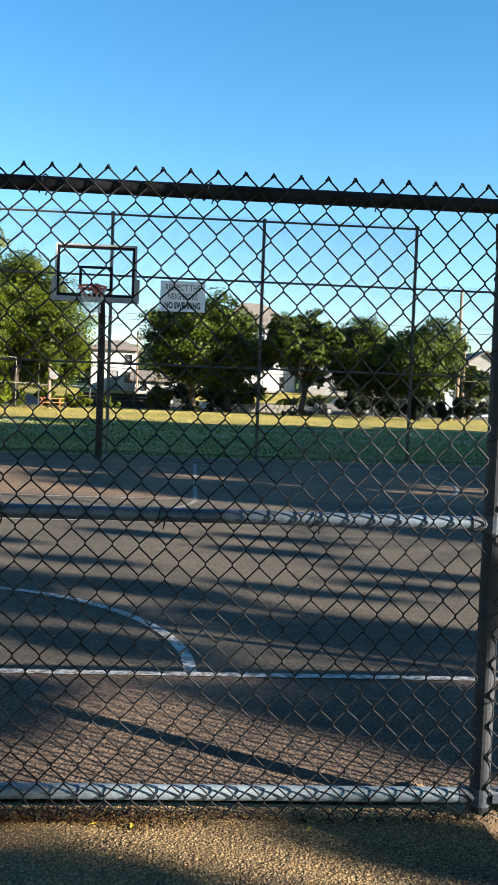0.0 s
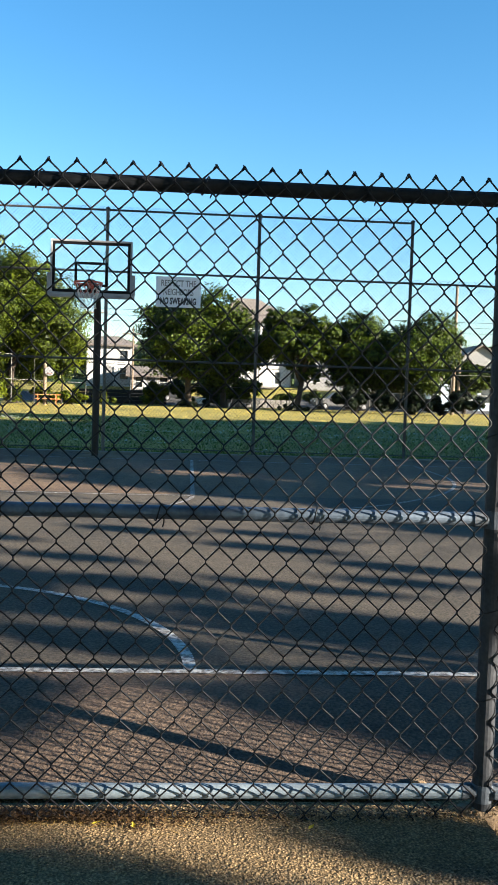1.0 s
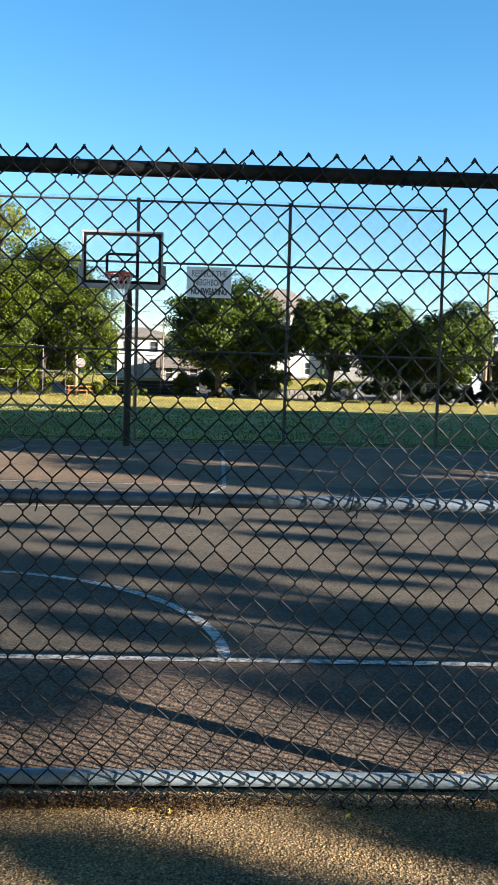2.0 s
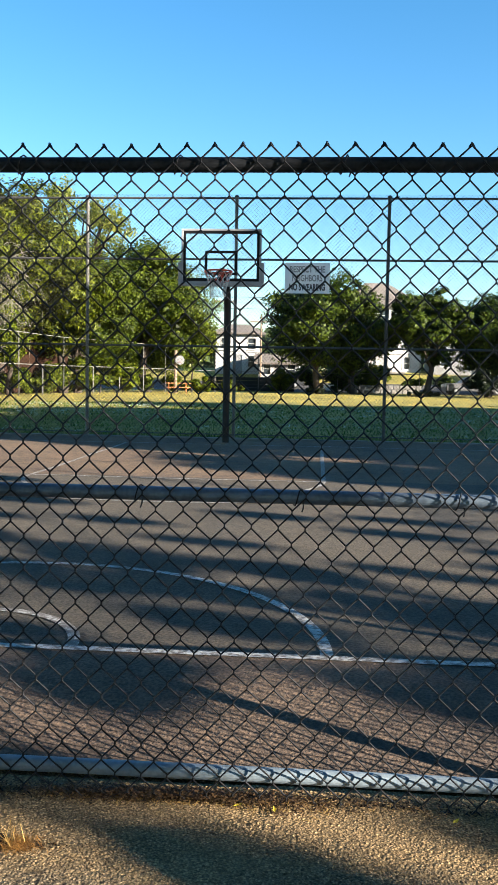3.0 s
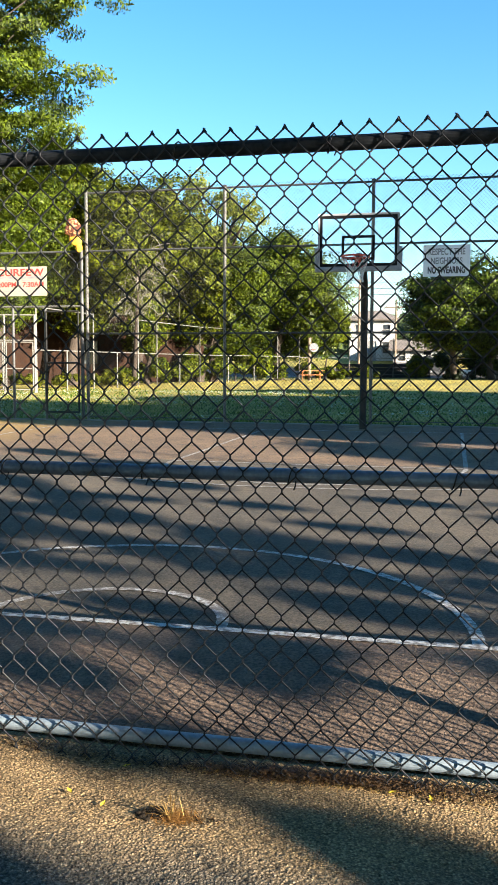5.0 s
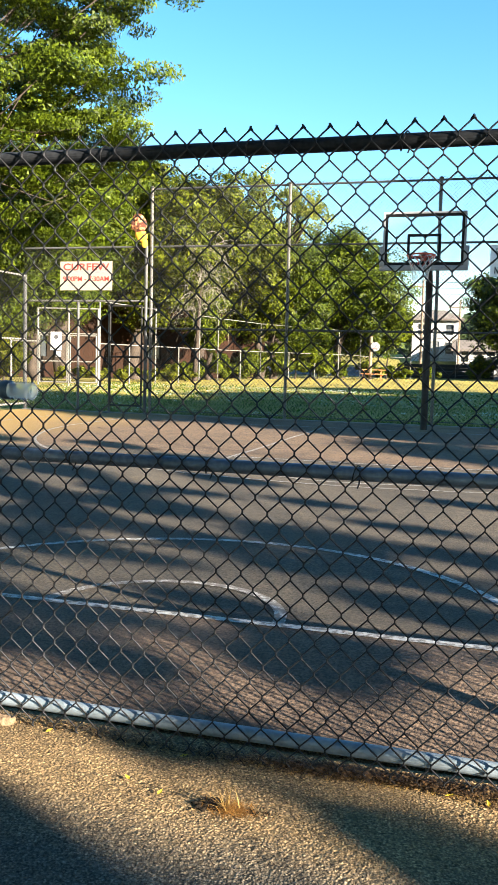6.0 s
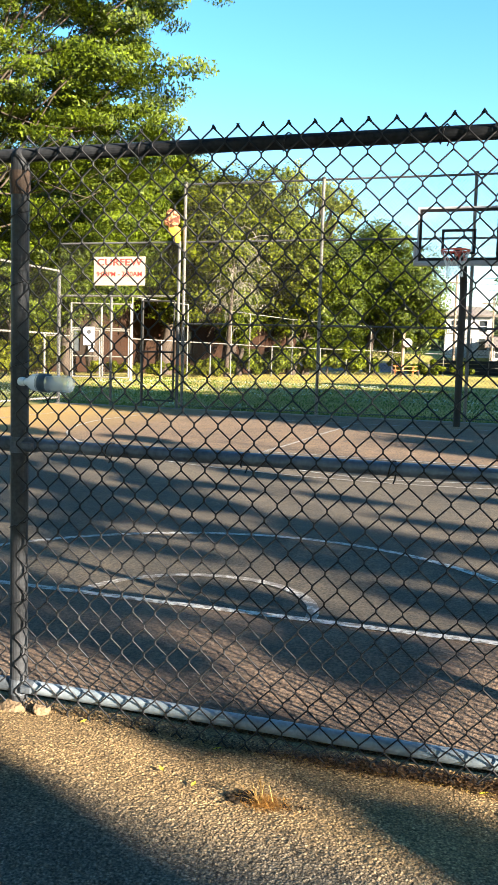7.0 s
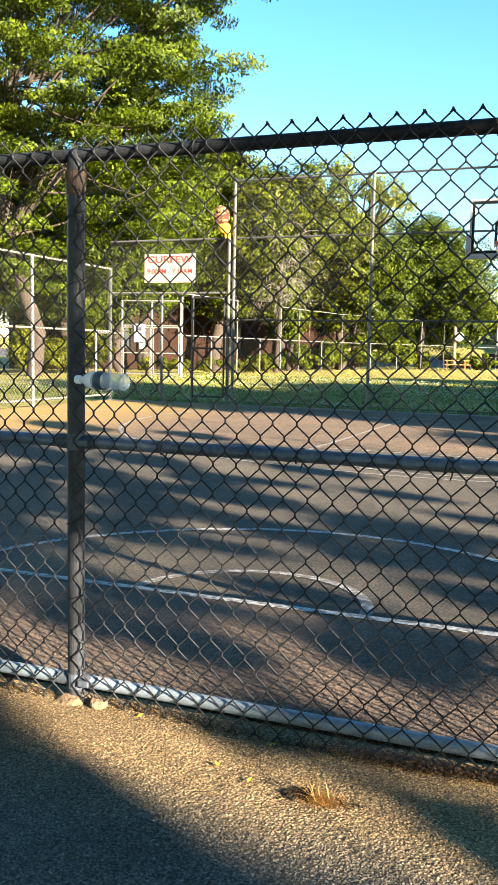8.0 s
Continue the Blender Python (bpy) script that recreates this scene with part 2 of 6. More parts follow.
M_RED = material("sign_red", (0.55, 0.02, 0.02), (0.72, 0.05, 0.04), rough=0.6, scale=10)
M_BARK = material("bark", (0.018, 0.013, 0.010), (0.075, 0.055, 0.04), rough=0.95, scale=3, fine=25, bump=0.03, bump_scale=14)
M_DEADWOOD = material("bare_grey_wood", (0.10, 0.092, 0.075), (0.27, 0.245, 0.20), rough=0.9, scale=3, fine=20)
M_LEAF = leaf_material("leaf_mid_green", (0.003, 0.010, 0.0006), (0.088, 0.118, 0.004), 0.13, 0.35)
M_LEAF_YEL = leaf_material("leaf_yellow_green", (0.004, 0.011, 0.0006), (0.094, 0.130, 0.005), 0.15, 0.35)
# dark and street leaf copies carry shade, bush and thin ones sunlight
M_LEAF_SHADED = leaf_material("leaf_shaded_green", (0.002, 0.004, 0.001), (0.010, 0.018, 0.004), 0.1)
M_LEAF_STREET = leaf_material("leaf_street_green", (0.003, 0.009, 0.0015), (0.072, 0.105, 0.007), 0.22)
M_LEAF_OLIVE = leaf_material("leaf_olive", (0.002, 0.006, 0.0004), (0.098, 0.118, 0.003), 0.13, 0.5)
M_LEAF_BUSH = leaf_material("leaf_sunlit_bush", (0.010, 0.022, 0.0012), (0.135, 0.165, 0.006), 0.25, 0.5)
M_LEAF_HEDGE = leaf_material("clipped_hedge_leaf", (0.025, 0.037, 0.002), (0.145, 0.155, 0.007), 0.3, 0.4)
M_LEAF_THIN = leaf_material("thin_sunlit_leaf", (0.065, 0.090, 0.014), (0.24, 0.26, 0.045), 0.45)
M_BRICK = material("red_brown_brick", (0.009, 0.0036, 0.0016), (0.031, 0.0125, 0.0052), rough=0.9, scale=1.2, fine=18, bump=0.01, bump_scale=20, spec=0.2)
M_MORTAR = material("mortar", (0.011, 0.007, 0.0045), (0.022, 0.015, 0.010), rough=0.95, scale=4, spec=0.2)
M_WHITE = material("white_siding", (0.43, 0.425, 0.41), (0.56, 0.555, 0.54), rough=0.7, scale=0.8, fine=10)
M_BLUE = material("pale_blue_siding", (0.224, 0.288, 0.368), (0.336, 0.4, 0.464), rough=0.7, scale=0.8, fine=10)
M_GREYSIDE = material("grey_siding", (0.196, 0.196, 0.196), (0.294, 0.294, 0.287), rough=0.75, scale=0.8, fine=10)
M_ROOF = material("asphalt_shingles", (0.0975, 0.0825, 0.07125), (0.2025, 0.1762, 0.1537), rough=0.95, scale=1.2, fine=14, bump=0.02, bump_scale=10)
M_PANE = material("window_pane", (0.02, 0.025, 0.03), (0.05, 0.06, 0.07), rough=0.12, scale=1)
M_ROAD = material("road_asphalt", (0.035, 0.035, 0.037), (0.075, 0.073, 0.072), rough=0.9, scale=1, fine=20)
M_WOOD = material("weathered_pole_wood", (0.128, 0.092, 0.064), (0.272, 0.208, 0.144), rough=0.9, scale=2, fine=20, bump=0.006, bump_scale=25)
M_TABLE = material("orange_stained_wood", (0.42, 0.15, 0.05), (0.62, 0.26, 0.09), rough=0.7, scale=3, fine=20)
M_STONE = material("grey_stone", (0.16, 0.152, 0.144), (0.32, 0.304, 0.28), rough=0.95, scale=2, fine=12, bump=0.03, bump_scale=6)
M_CAR_SILVER = material("silver_car_paint", (0.10, 0.10, 0.11), (0.15, 0.15, 0.16), rough=0.3, scale=1)
M_CAR_DARK = material("dark_car_paint", (0.03, 0.032, 0.036), (0.06, 0.063, 0.07), rough=0.25, scale=1)
M_TYRE = material("tyre_rubber", (0.015, 0.015, 0.015), (0.035, 0.035, 0.035), rough=0.85, scale=8)
M_BOTTLE = glass_material("clear_plastic", (0.86, 0.92, 0.98), 0.0, 0.72)
# whiter plastic stands in for the reflection on the bottle's shoulder
M_SHOULDER_SHEEN = glass_material("sheen_white_plastic", (0.90, 0.94, 1.0), 0.05, 0.38)
M_CAP = material("white_cap", (0.62, 0.66, 0.70), (0.78, 0.81, 0.84), rough=0.4, scale=20)
M_LABEL = material("dark_blue_label", (0.015, 0.03, 0.05), (0.06, 0.10, 0.14), rough=0.4, scale=30)
M_PLUSH_O = material("orange_plush", (0.07, 0.020, 0.010), (0.60, 0.26, 0.11), rough=0.95, scale=9, fine=22, bump=0.01, bump_scale=60)
nt_p = M_PLUSH_O.node_tree
nt_p.nodes["Color Ramp"].color_ramp.elements[0].position, nt_p.nodes["Color Ramp"].color_ramp.elements[1].position = 0.53, 0.62
sep_p, rng_p, mix_p = nt_p.nodes.new("ShaderNodeSeparateXYZ"), nt_p.nodes.new("ShaderNodeMapRange"), nt_p.nodes.new("ShaderNodeMix")
mix_p.data_type = "RGBA"
rng_p.inputs[1].default_value, rng_p.inputs[2].default_value = 0.34, 0.28
mix_p.inputs[7].default_value = (0.85, 0.42, 0.03, 1)
nt_p.links.new(nt_p.nodes["Texture Coordinate"].outputs["Object"], sep_p.inputs[0])
nt_p.links.new(sep_p.outputs[2], rng_p.inputs[0])
nt_p.links.new(rng_p.outputs[0], mix_p.inputs[0])
nt_p.links.new(nt_p.nodes["Color Ramp"].outputs[0], mix_p.inputs[6])
nt_p.links.new(mix_p.outputs[2], nt_p.nodes["Principled BSDF"].inputs["Base Color"])
M_HILL = leaf_material("far_wood", (0.03, 0.05, 0.022), (0.09, 0.12, 0.05))


# ---- mesh helpers ----
def obj(name, mesh, mat, parent=None, smooth=False):
    ob = new(name, mesh)
    mesh.materials.append(mat)
    if smooth:
        mesh.polygons.foreach_set("use_smooth", [True] * len(mesh.polygons))
    if parent is not None:
        ob.parent = parent
    return ob


def part(name, bm, mat, parent=None, label="", smooth=False):
    mesh = bpy.data.meshes.new(name)
    bm.to_mesh(mesh)
    bm.free()
    ob = obj(name, mesh, mat, parent, smooth)
    if label:
        ob["label"] = label
    return ob


def empty(name, x, y, z=0.0, rz=0.0):
    ob = new(name)
    ob.matrix_basis = pose(x, y, z, 0, 0, rz)
    return ob


def fast_mesh(name, verts, faces):
    """A mesh from numpy arrays; faces all have the same number of corners."""
    mesh = bpy.data.meshes.new(name)
    n, k = faces.shape
    mesh.vertices.add(len(verts))
    mesh.vertices.foreach_set("co", np.asarray(verts, dtype=np.float32).ravel())
    mesh.loops.add(n * k)
    mesh.loops.foreach_set("vertex_index", faces.astype(np.int32).ravel())
    mesh.polygons.add(n)
    mesh.polygons.foreach_set("loop_start", np.arange(0, n * k, k, dtype=np.int32))
    mesh.polygons.foreach_set("loop_total", np.full(n, k, dtype=np.int32))
    mesh.update(calc_edges=True)
    mesh.validate()
    return mesh


def tubes(paths, radii, sides=5):
    """Verts and quads of tubes along polylines of equal length. paths: (n, k, 3); radii: a number or (n, k)."""
    P = np.asarray(paths, dtype=float)
    n, k, _ = P.shape
    T = np.gradient(P, axis=1)
    T /= np.linalg.norm(T, axis=2, keepdims=True) + 1e-9
    U = np.cross(T, np.array([0.0, 1.0, 0.0]))
    bad = np.linalg.norm(U, axis=2, keepdims=True) < 0.2
    U = np.where(bad, np.cross(T, np.array([1.0, 0.0, 0.0])), U)
    U /= np.linalg.norm(U, axis=2, keepdims=True) + 1e-9
    V = np.cross(T, U)
    R = np.broadcast_to(np.asarray(radii, dtype=float), (n, k))[..., None, None]
    a = np.arange(sides) * 2 * np.pi / sides
    ring = U[:, :, None, :] * np.cos(a)[None, None, :, None] + V[:, :, None, :] * np.sin(a)[None, None, :, None]
    verts = (P[:, :, None, :] + R * ring).reshape(-1, 3)
    i = np.arange(n)[:, None, None] * k * sides
    j = np.arange(k - 1)[None, :, None] * sides
    s = np.arange(sides)[None, None, :]
    s2 = (s + 1) % sides
    faces = np.stack([i + j + s, i + j + s2, i + j + sides + s2, i + j + sides + s], axis=-1).reshape(-1, 4)
    return verts, faces


def tube_obj(name, paths, radii, mat, parent=None, sides=5, smooth=True, label=""):
    v, f = tubes(paths, radii, sides)
    ob = obj(name, fast_mesh(name, v, f), mat, parent, smooth)
    if label:
        ob["label"] = label
    return ob


def pipe(name, a, b, r, mat, parent, sides=14, label=""):
    """A capped round pipe from a to b."""
    a, b = Vector(a), Vector(b)
    bm = bmesh.new()
    m = Matrix.Translation((a + b) / 2) @ (b - a).to_track_quat("Z", "Y").to_matrix().to_4x4()
    bmesh.ops.create_cone(bm, cap_ends=True, segments=sides, radius1=r, radius2=r, depth=(b - a).length, matrix=m)
    return part(name, bm, mat, parent, label, smooth=False)


def box(bm, x0, x1, y0, y1, z0, z1, bevel=0.0):
    m = Matrix.LocRotScale(((x0 + x1) / 2, (y0 + y1) / 2, (z0 + z1) / 2), None, (abs(x1 - x0), abs(y1 - y0), abs(z1 - z0)))
    made = bmesh.ops.create_cube(bm, size=1, matrix=m)
    if bevel:
        edges = {e for v in made["verts"] for e in v.link_edges}
        bmesh.ops.bevel(bm, geom=list(edges), offset=bevel, segments=2, affect="EDGES", profile=0.6)
    return bm


def boxpart(name, mat, parent, x0, x1, y0, y1, z0, z1, bevel=0.004, label=""):
    return part(name, box(bmesh.new(), x0, x1, y0, y1, z0, z1, bevel), mat, parent, label)


def lumps(bm, centres, subdiv=2, jitter=0.08):
    """Joined, slightly uneven balls: (x, y, z, rx, ry, rz)."""
    for x, y, z, rx, ry, rz in centres:
        made = bmesh.ops.create_icosphere(bm, subdivisions=subdiv, radius=1, matrix=Matrix.LocRotScale((x, y, z), None, (rx, ry, rz)))
        for v in made["verts"]:
            v.co += noise.noise_vector(v.co * 9) * jitter * min(rx, ry, rz)
    return bm


def text_part(words, size, x, y, z, mat, parent, wide=None, bold=0.0):
    """Raised lettering that faces -y, centred on x, its base line at z."""
    cu = bpy.data.curves.new("lettering", "FONT")
    cu.body, cu.size, cu.align_x, cu.extrude = words, size, "CENTER", 0.002
    cu.offset = bold
    tmp = new("lettering_source", cu)
    bpy.context.view_layer.update()
    mesh = bpy.data.meshes.new_from_object(tmp.evaluated_get(bpy.context.evaluated_depsgraph_get()))
    bpy.data.objects.remove(tmp)
    if wide:
        xs = [v.co.x for v in mesh.vertices]
        s = wide / (max(xs) - min(xs))
        for v in mesh.vertices:
            v.co.x *= s
    ob = obj("lettering", mesh, mat, parent)
    ob.matrix_basis = pose(x, y, z, 90, 0, 0)
    return ob


# ---- the ground ----
def ground_z(x, y):
    """Height of the land: the path lies a little below the court, the houses stand on a rise."""
    s = np.clip((np.asarray(y, dtype=float) + 1.15) / 1.0, 0, 1)
    low = -0.13 * (1 - s * s * (3 - 2 * s))
    u = np.clip((np.asarray(y, dtype=float) - 80) / 16, 0, 1)
    return low + 2.3 * u * u * (3 - 2 * u)


def sheet(name, xs, ys, lift, mat, rough=None):
    X, Y = np.meshgrid(np.asarray(xs, float), np.asarray(ys, float))
    Z = ground_z(X, Y) + lift
    if rough is not None:
        Z = Z + rough(X, Y)
    v = np.stack([X.ravel(), Y.ravel(), Z.ravel()], 1)
    nx, ny = len(xs), len(ys)
    i = (np.arange(ny - 1)[:, None] * nx + np.arange(nx - 1)[None, :]).ravel()
    f = np.stack([i, i + 1, i + nx + 1, i + nx], 1)
    return obj(name, fast_mesh(name, v, f), mat, smooth=True)


far_steps = [-3000, -900, -300, -120, -60]
xs = far_steps + list(np.arange(-50, 51, 2.0)) + [60, 120, 300, 900, 3000]
ys = [-900, -300, -100, -40, -20, -10, -5, -3] + list(np.arange(-2, 1, 0.1)) + list(np.arange(1, 120, 2.0)) + [130, 160, 220, 400, 1000, 3000]
ground = tagged(sheet("ground", xs, ys, -0.035, M_GRASS), "mown grass field, green in shade and yellowed in the sun", "grass", kind="structure")

court = sheet("court", list(np.arange(-9.3, 12.1, 0.3)), list(np.arange(-1.0, 0.5, 0.05)) + list(np.arange(0.5, 14.31, 0.3)) + [14.34], 0.0, M_COURT,
              lambda X, Y: 0.006 * np.sin(X * 1.7 + 0.6 * Y) * np.sin(Y * 1.3))
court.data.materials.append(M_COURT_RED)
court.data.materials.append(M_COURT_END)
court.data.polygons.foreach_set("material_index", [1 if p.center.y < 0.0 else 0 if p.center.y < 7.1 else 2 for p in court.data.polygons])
tagged(court, "worn grey-brown asphalt basketball court with tree shade", "court", kind="structure")

rng = np.random.RandomState(5)


def value_noise(X, Y, cell, seed):
    """Smooth random heights on a lattice of the given cell."""
    r = np.random.RandomState(seed)
    lat = r.rand(256, 256)
    u, v = X / cell, Y / cell
    i, j = np.floor(u).astype(int), np.floor(v).astype(int)
    fu, fv = u - i, v - j
    fu, fv = fu * fu * (3 - 2 * fu), fv * fv * (3 - 2 * fv)
    a, b = lat[i % 256, j % 256], lat[(i + 1) % 256, j % 256]
    c, d = lat[i % 256, (j + 1) % 256], lat[(i + 1) % 256, (j + 1) % 256]
    return (a * (1 - fu) + b * fu) * (1 - fv) + (c * (1 - fu) + d * fu) * fv


def pebbles(X, Y, cell, seed):
    """Rounded grains, one to a jittered cell, with dark pits between."""
    r = np.random.RandomState(seed)
    jx, jy, hh = r.rand(256, 256), r.rand(256, 256), r.uniform(0.45, 1.0, (256, 256))
    i, j = np.floor(X / cell).astype(int), np.floor(Y / cell).astype(int)
    best = np.zeros_like(X)
    for di in (-1, 0, 1):
        for dj in (-1, 0, 1):
            a, b = (i + di) % 256, (j + dj) % 256
            d2 = ((i + di + jx[a, b]) - X / cell) ** 2 + ((j + dj + jy[a, b]) - Y / cell) ** 2
            best = np.maximum(best, hh[a, b] * np.sqrt(np.clip(1 - d2 / 0.55, 0, 1)))
    return best


def path_relief(X, Y):
    grain = 0.0047 * pebbles(X, Y, 0.0115, 1) + 0.002 * value_noise(X, Y, 0.03, 2)
    sandy = np.clip((value_noise(X, Y, 0.22, 7) - 0.5) * 2 + (Y + 1.32) / 0.17, 0, 1)
    edge = np.clip((Y + 1.02) / 0.06, 0, 1)
    return grain * (1 - 0.7 * sandy) + 0.03 * value_noise(X, Y, 0.6, 3) - 0.02 - 0.03 * edge


PATH_X0, PATH_X1, PATH_Y0 = -0.6, 2.8, -2.30
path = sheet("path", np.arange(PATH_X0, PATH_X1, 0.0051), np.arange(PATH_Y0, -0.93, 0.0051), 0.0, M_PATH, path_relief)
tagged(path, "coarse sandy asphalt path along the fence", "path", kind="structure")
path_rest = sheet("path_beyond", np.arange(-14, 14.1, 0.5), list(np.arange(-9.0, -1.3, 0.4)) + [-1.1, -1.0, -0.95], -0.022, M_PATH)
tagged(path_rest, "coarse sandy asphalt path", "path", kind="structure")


# ---- court lines ----
def strip(name, pts, width, label, mat=None):
    """A painted line along points of the court, 4 mm above it."""
    P = np.array([(x, y) for x, y in pts], float)
    T = np.gradient(P, axis=0)
    T /= np.linalg.norm(T, axis=1, keepdims=True)
    N = np.stack([-T[:, 1], T[:, 0]], 1) * width / 2
    A, B = P + N, P - N
    v = np.concatenate([A, B])
    z = ground_z(v[:, 0], v[:, 1]) + 0.006 * np.sin(v[:, 0] * 1.7 + 0.6 * v[:, 1]) * np.sin(v[:, 1] * 1.3) + 0.005
    k = len(P)
    i = np.arange(k - 1)
    f = np.stack([i, i + k, i + k + 1, i + 1], 1)
    return tagged(obj(name, fast_mesh(name, np.column_stack([v, z]), f), mat or M_LINE), label, "court line", kind="structure")


def arc(cx, cy, r, a0, a1, n=48):
    return [(cx + r * math.cos(radians(a0 + (a1 - a0) * i / n)), cy + r * math.sin(radians(a0 + (a1 - a0) * i / n))) for i in range(n + 1)]


def straight(x0, y0, x1, y1, n=24):
    return [(x0 + (x1 - x0) * i / n, y0 + (y1 - y0) * i / n) for i in range(n + 1)]


BASELINE, BOARD_Y, RIM_Y = 12.62, 11.72, 10.88
strip("halfway_line", straight(-7.6, 0, 7.6, 0, 60), 0.06, "worn white painted halfway line")
strip("centre_circle_outer", arc(0, 0, 1.80, 1, 179), 0.06, "worn white painted half circle")
strip("centre_circle_inner", arc(0, 0, 0.61, 3, 177), 0.06, "faded white painted small half circle", M_FAINT_LINE)
for s in (-1, 1):
    strip("lane_line", straight(s * 1.83, 6.98, s * 1.83, BASELINE), 0.055, "faded white painted lane line", M_FAINT_LINE)
    strip("three_point_corner", straight(s * 6.02, RIM_Y + 0.05, s * 6.02, BASELINE), 0.055, "white painted three-point line end", M_FAINT_LINE)
    strip("side_line", straight(s * 7.62, 0.05, s * 7.62, BASELINE), 0.055, "white painted side line", M_FAINT_LINE)
strip("free_throw_line", straight(-1.80, 6.95, 1.80, 6.95), 0.055, "faded white painted free-throw line", M_FAINT_LINE)
strip("free_throw_circle", arc(0, 6.95, 1.83, 181, 359), 0.055, "faded white painted free-throw half circle", M_FAINT_LINE)
strip("three_point_line", arc(0, RIM_Y, 6.02, 180, 360, 80), 0.055, "white painted three-point arc", M_FAINT_LINE)
strip("baseline", straight(-7.6, BASELINE + 0.03, 7.6, BASELINE + 0.03), 0.055, "worn white painted baseline", M_FAINT_LINE)

curb_bm = bmesh.new()
for i in range(14):
    box(curb_bm, -9.2 + i * 1.5, -7.72 + i * 1.5, 14.20, 14.42, -0.1, 0.02, 0.01)
tagged(part("kerb", curb_bm, M_CONCRETE), "low weathered concrete strip under the tall fence", "kerb", kind="structure")


def crack(pts, width, seed):
    """A jagged open crack in the asphalt."""
    r = np.random.RandomState(seed)
    P = []
    for (xa, ya), (xb, yb) in zip(pts[:-1], pts[1:]):
        for u in np.linspace(0, 1, 7)[:-1]:
            P.append((xa + (xb - xa) * u + r.normal(0, 0.035), ya + (yb - ya) * u + r.normal(0, 0.035)))
    P.append(pts[-1])
    return strip("asphalt_crack", np.array(P), width, "dark weathered crack in the court asphalt", M_TYRE)


crack(((-2.6, 9.3), (-1.2, 8.9), (-0.2, 9.6), (1.1, 9.2)), 0.03, 1)
crack(((-1.2, 8.9), (-0.9, 10.2), (-1.6, 11.4)), 0.022, 2)
crack(((-5.5, 10.4), (-4.1, 9.7), (-3.3, 10.3)), 0.025, 3)
crack(((2.2, 10.6), (3.4, 10.0), (4.8, 10.4)), 0.025, 4)


# ---- chain-link fences ----
def fabric_paths(x0, x1, z0, z1, w, h, y, weave, phase=0.0, fine=True):
    """Zigzag wires of a chain-link mesh between x0 and x1: neighbours hook into each other at their bends."""
    a = w / 2
    i0, i1 = math.ceil((x0 - phase) / a), math.floor((x1 - phase) / a)
    idx = np.arange(i0, i1)
    rows = int(round((z1 - z0) / (h / 2)))
    k = np.arange(rows + 1)
    side = (k[None, :] + idx[:, None]) % 2
    X = phase + (idx[:, None] + side) * a
    Z = z1 - k[None, :] * h / 2 + 0 * X
    Y = y + np.where(side == 1, weave, -weave)
    P = np.stack([X, Y, Z], -1)
    if not fine:
        return P
    # at each bend the wire runs upright for a short way, hooked round its neighbour
    e = h * 0.05
    out = np.empty((P.shape[0], 2 * (rows + 1), 3))
    out[:, 0::2], out[:, 1::2] = P, P
    out[:, 0::2, 2] += e
    out[:, 1::2, 2] -= e
    out[:, 0, 2] -= 0.6 * e
    return out


def wobble(P, amount, scale, seed):
    """Uneven, sagging wires: a smooth shift in x and z."""
    X, Z = P[..., 0], P[..., 2]
    P = P.copy()
    P[..., 0] += amount * (value_noise(X + 50, Z + 50, scale, seed) - 0.5) * 2
    P[..., 2] += amount * (value_noise(X + 50, Z + 50, scale, seed + 1) - 0.5) * 2
    P[..., 1] += amount * 1.5 * (value_noise(X + 50, Z + 50, scale, seed + 2) - 0.5) * 2
    return P


FY, TOP, MID, BOT = -1.095, 1.942, 0.880, -0.058
POSTS = (-3.31, -0.26, 2.80, 5.85)
near = tagged(empty("chain_link_fence", 0, 0), "weathered galvanised chain-link fence with three rails", "fence")
FABRIC_W, FABRIC_H, WIRE_R, KNUCKLE_X = 0.0886, 0.106, 0.0030, 1.212 - 0.0886 * 40
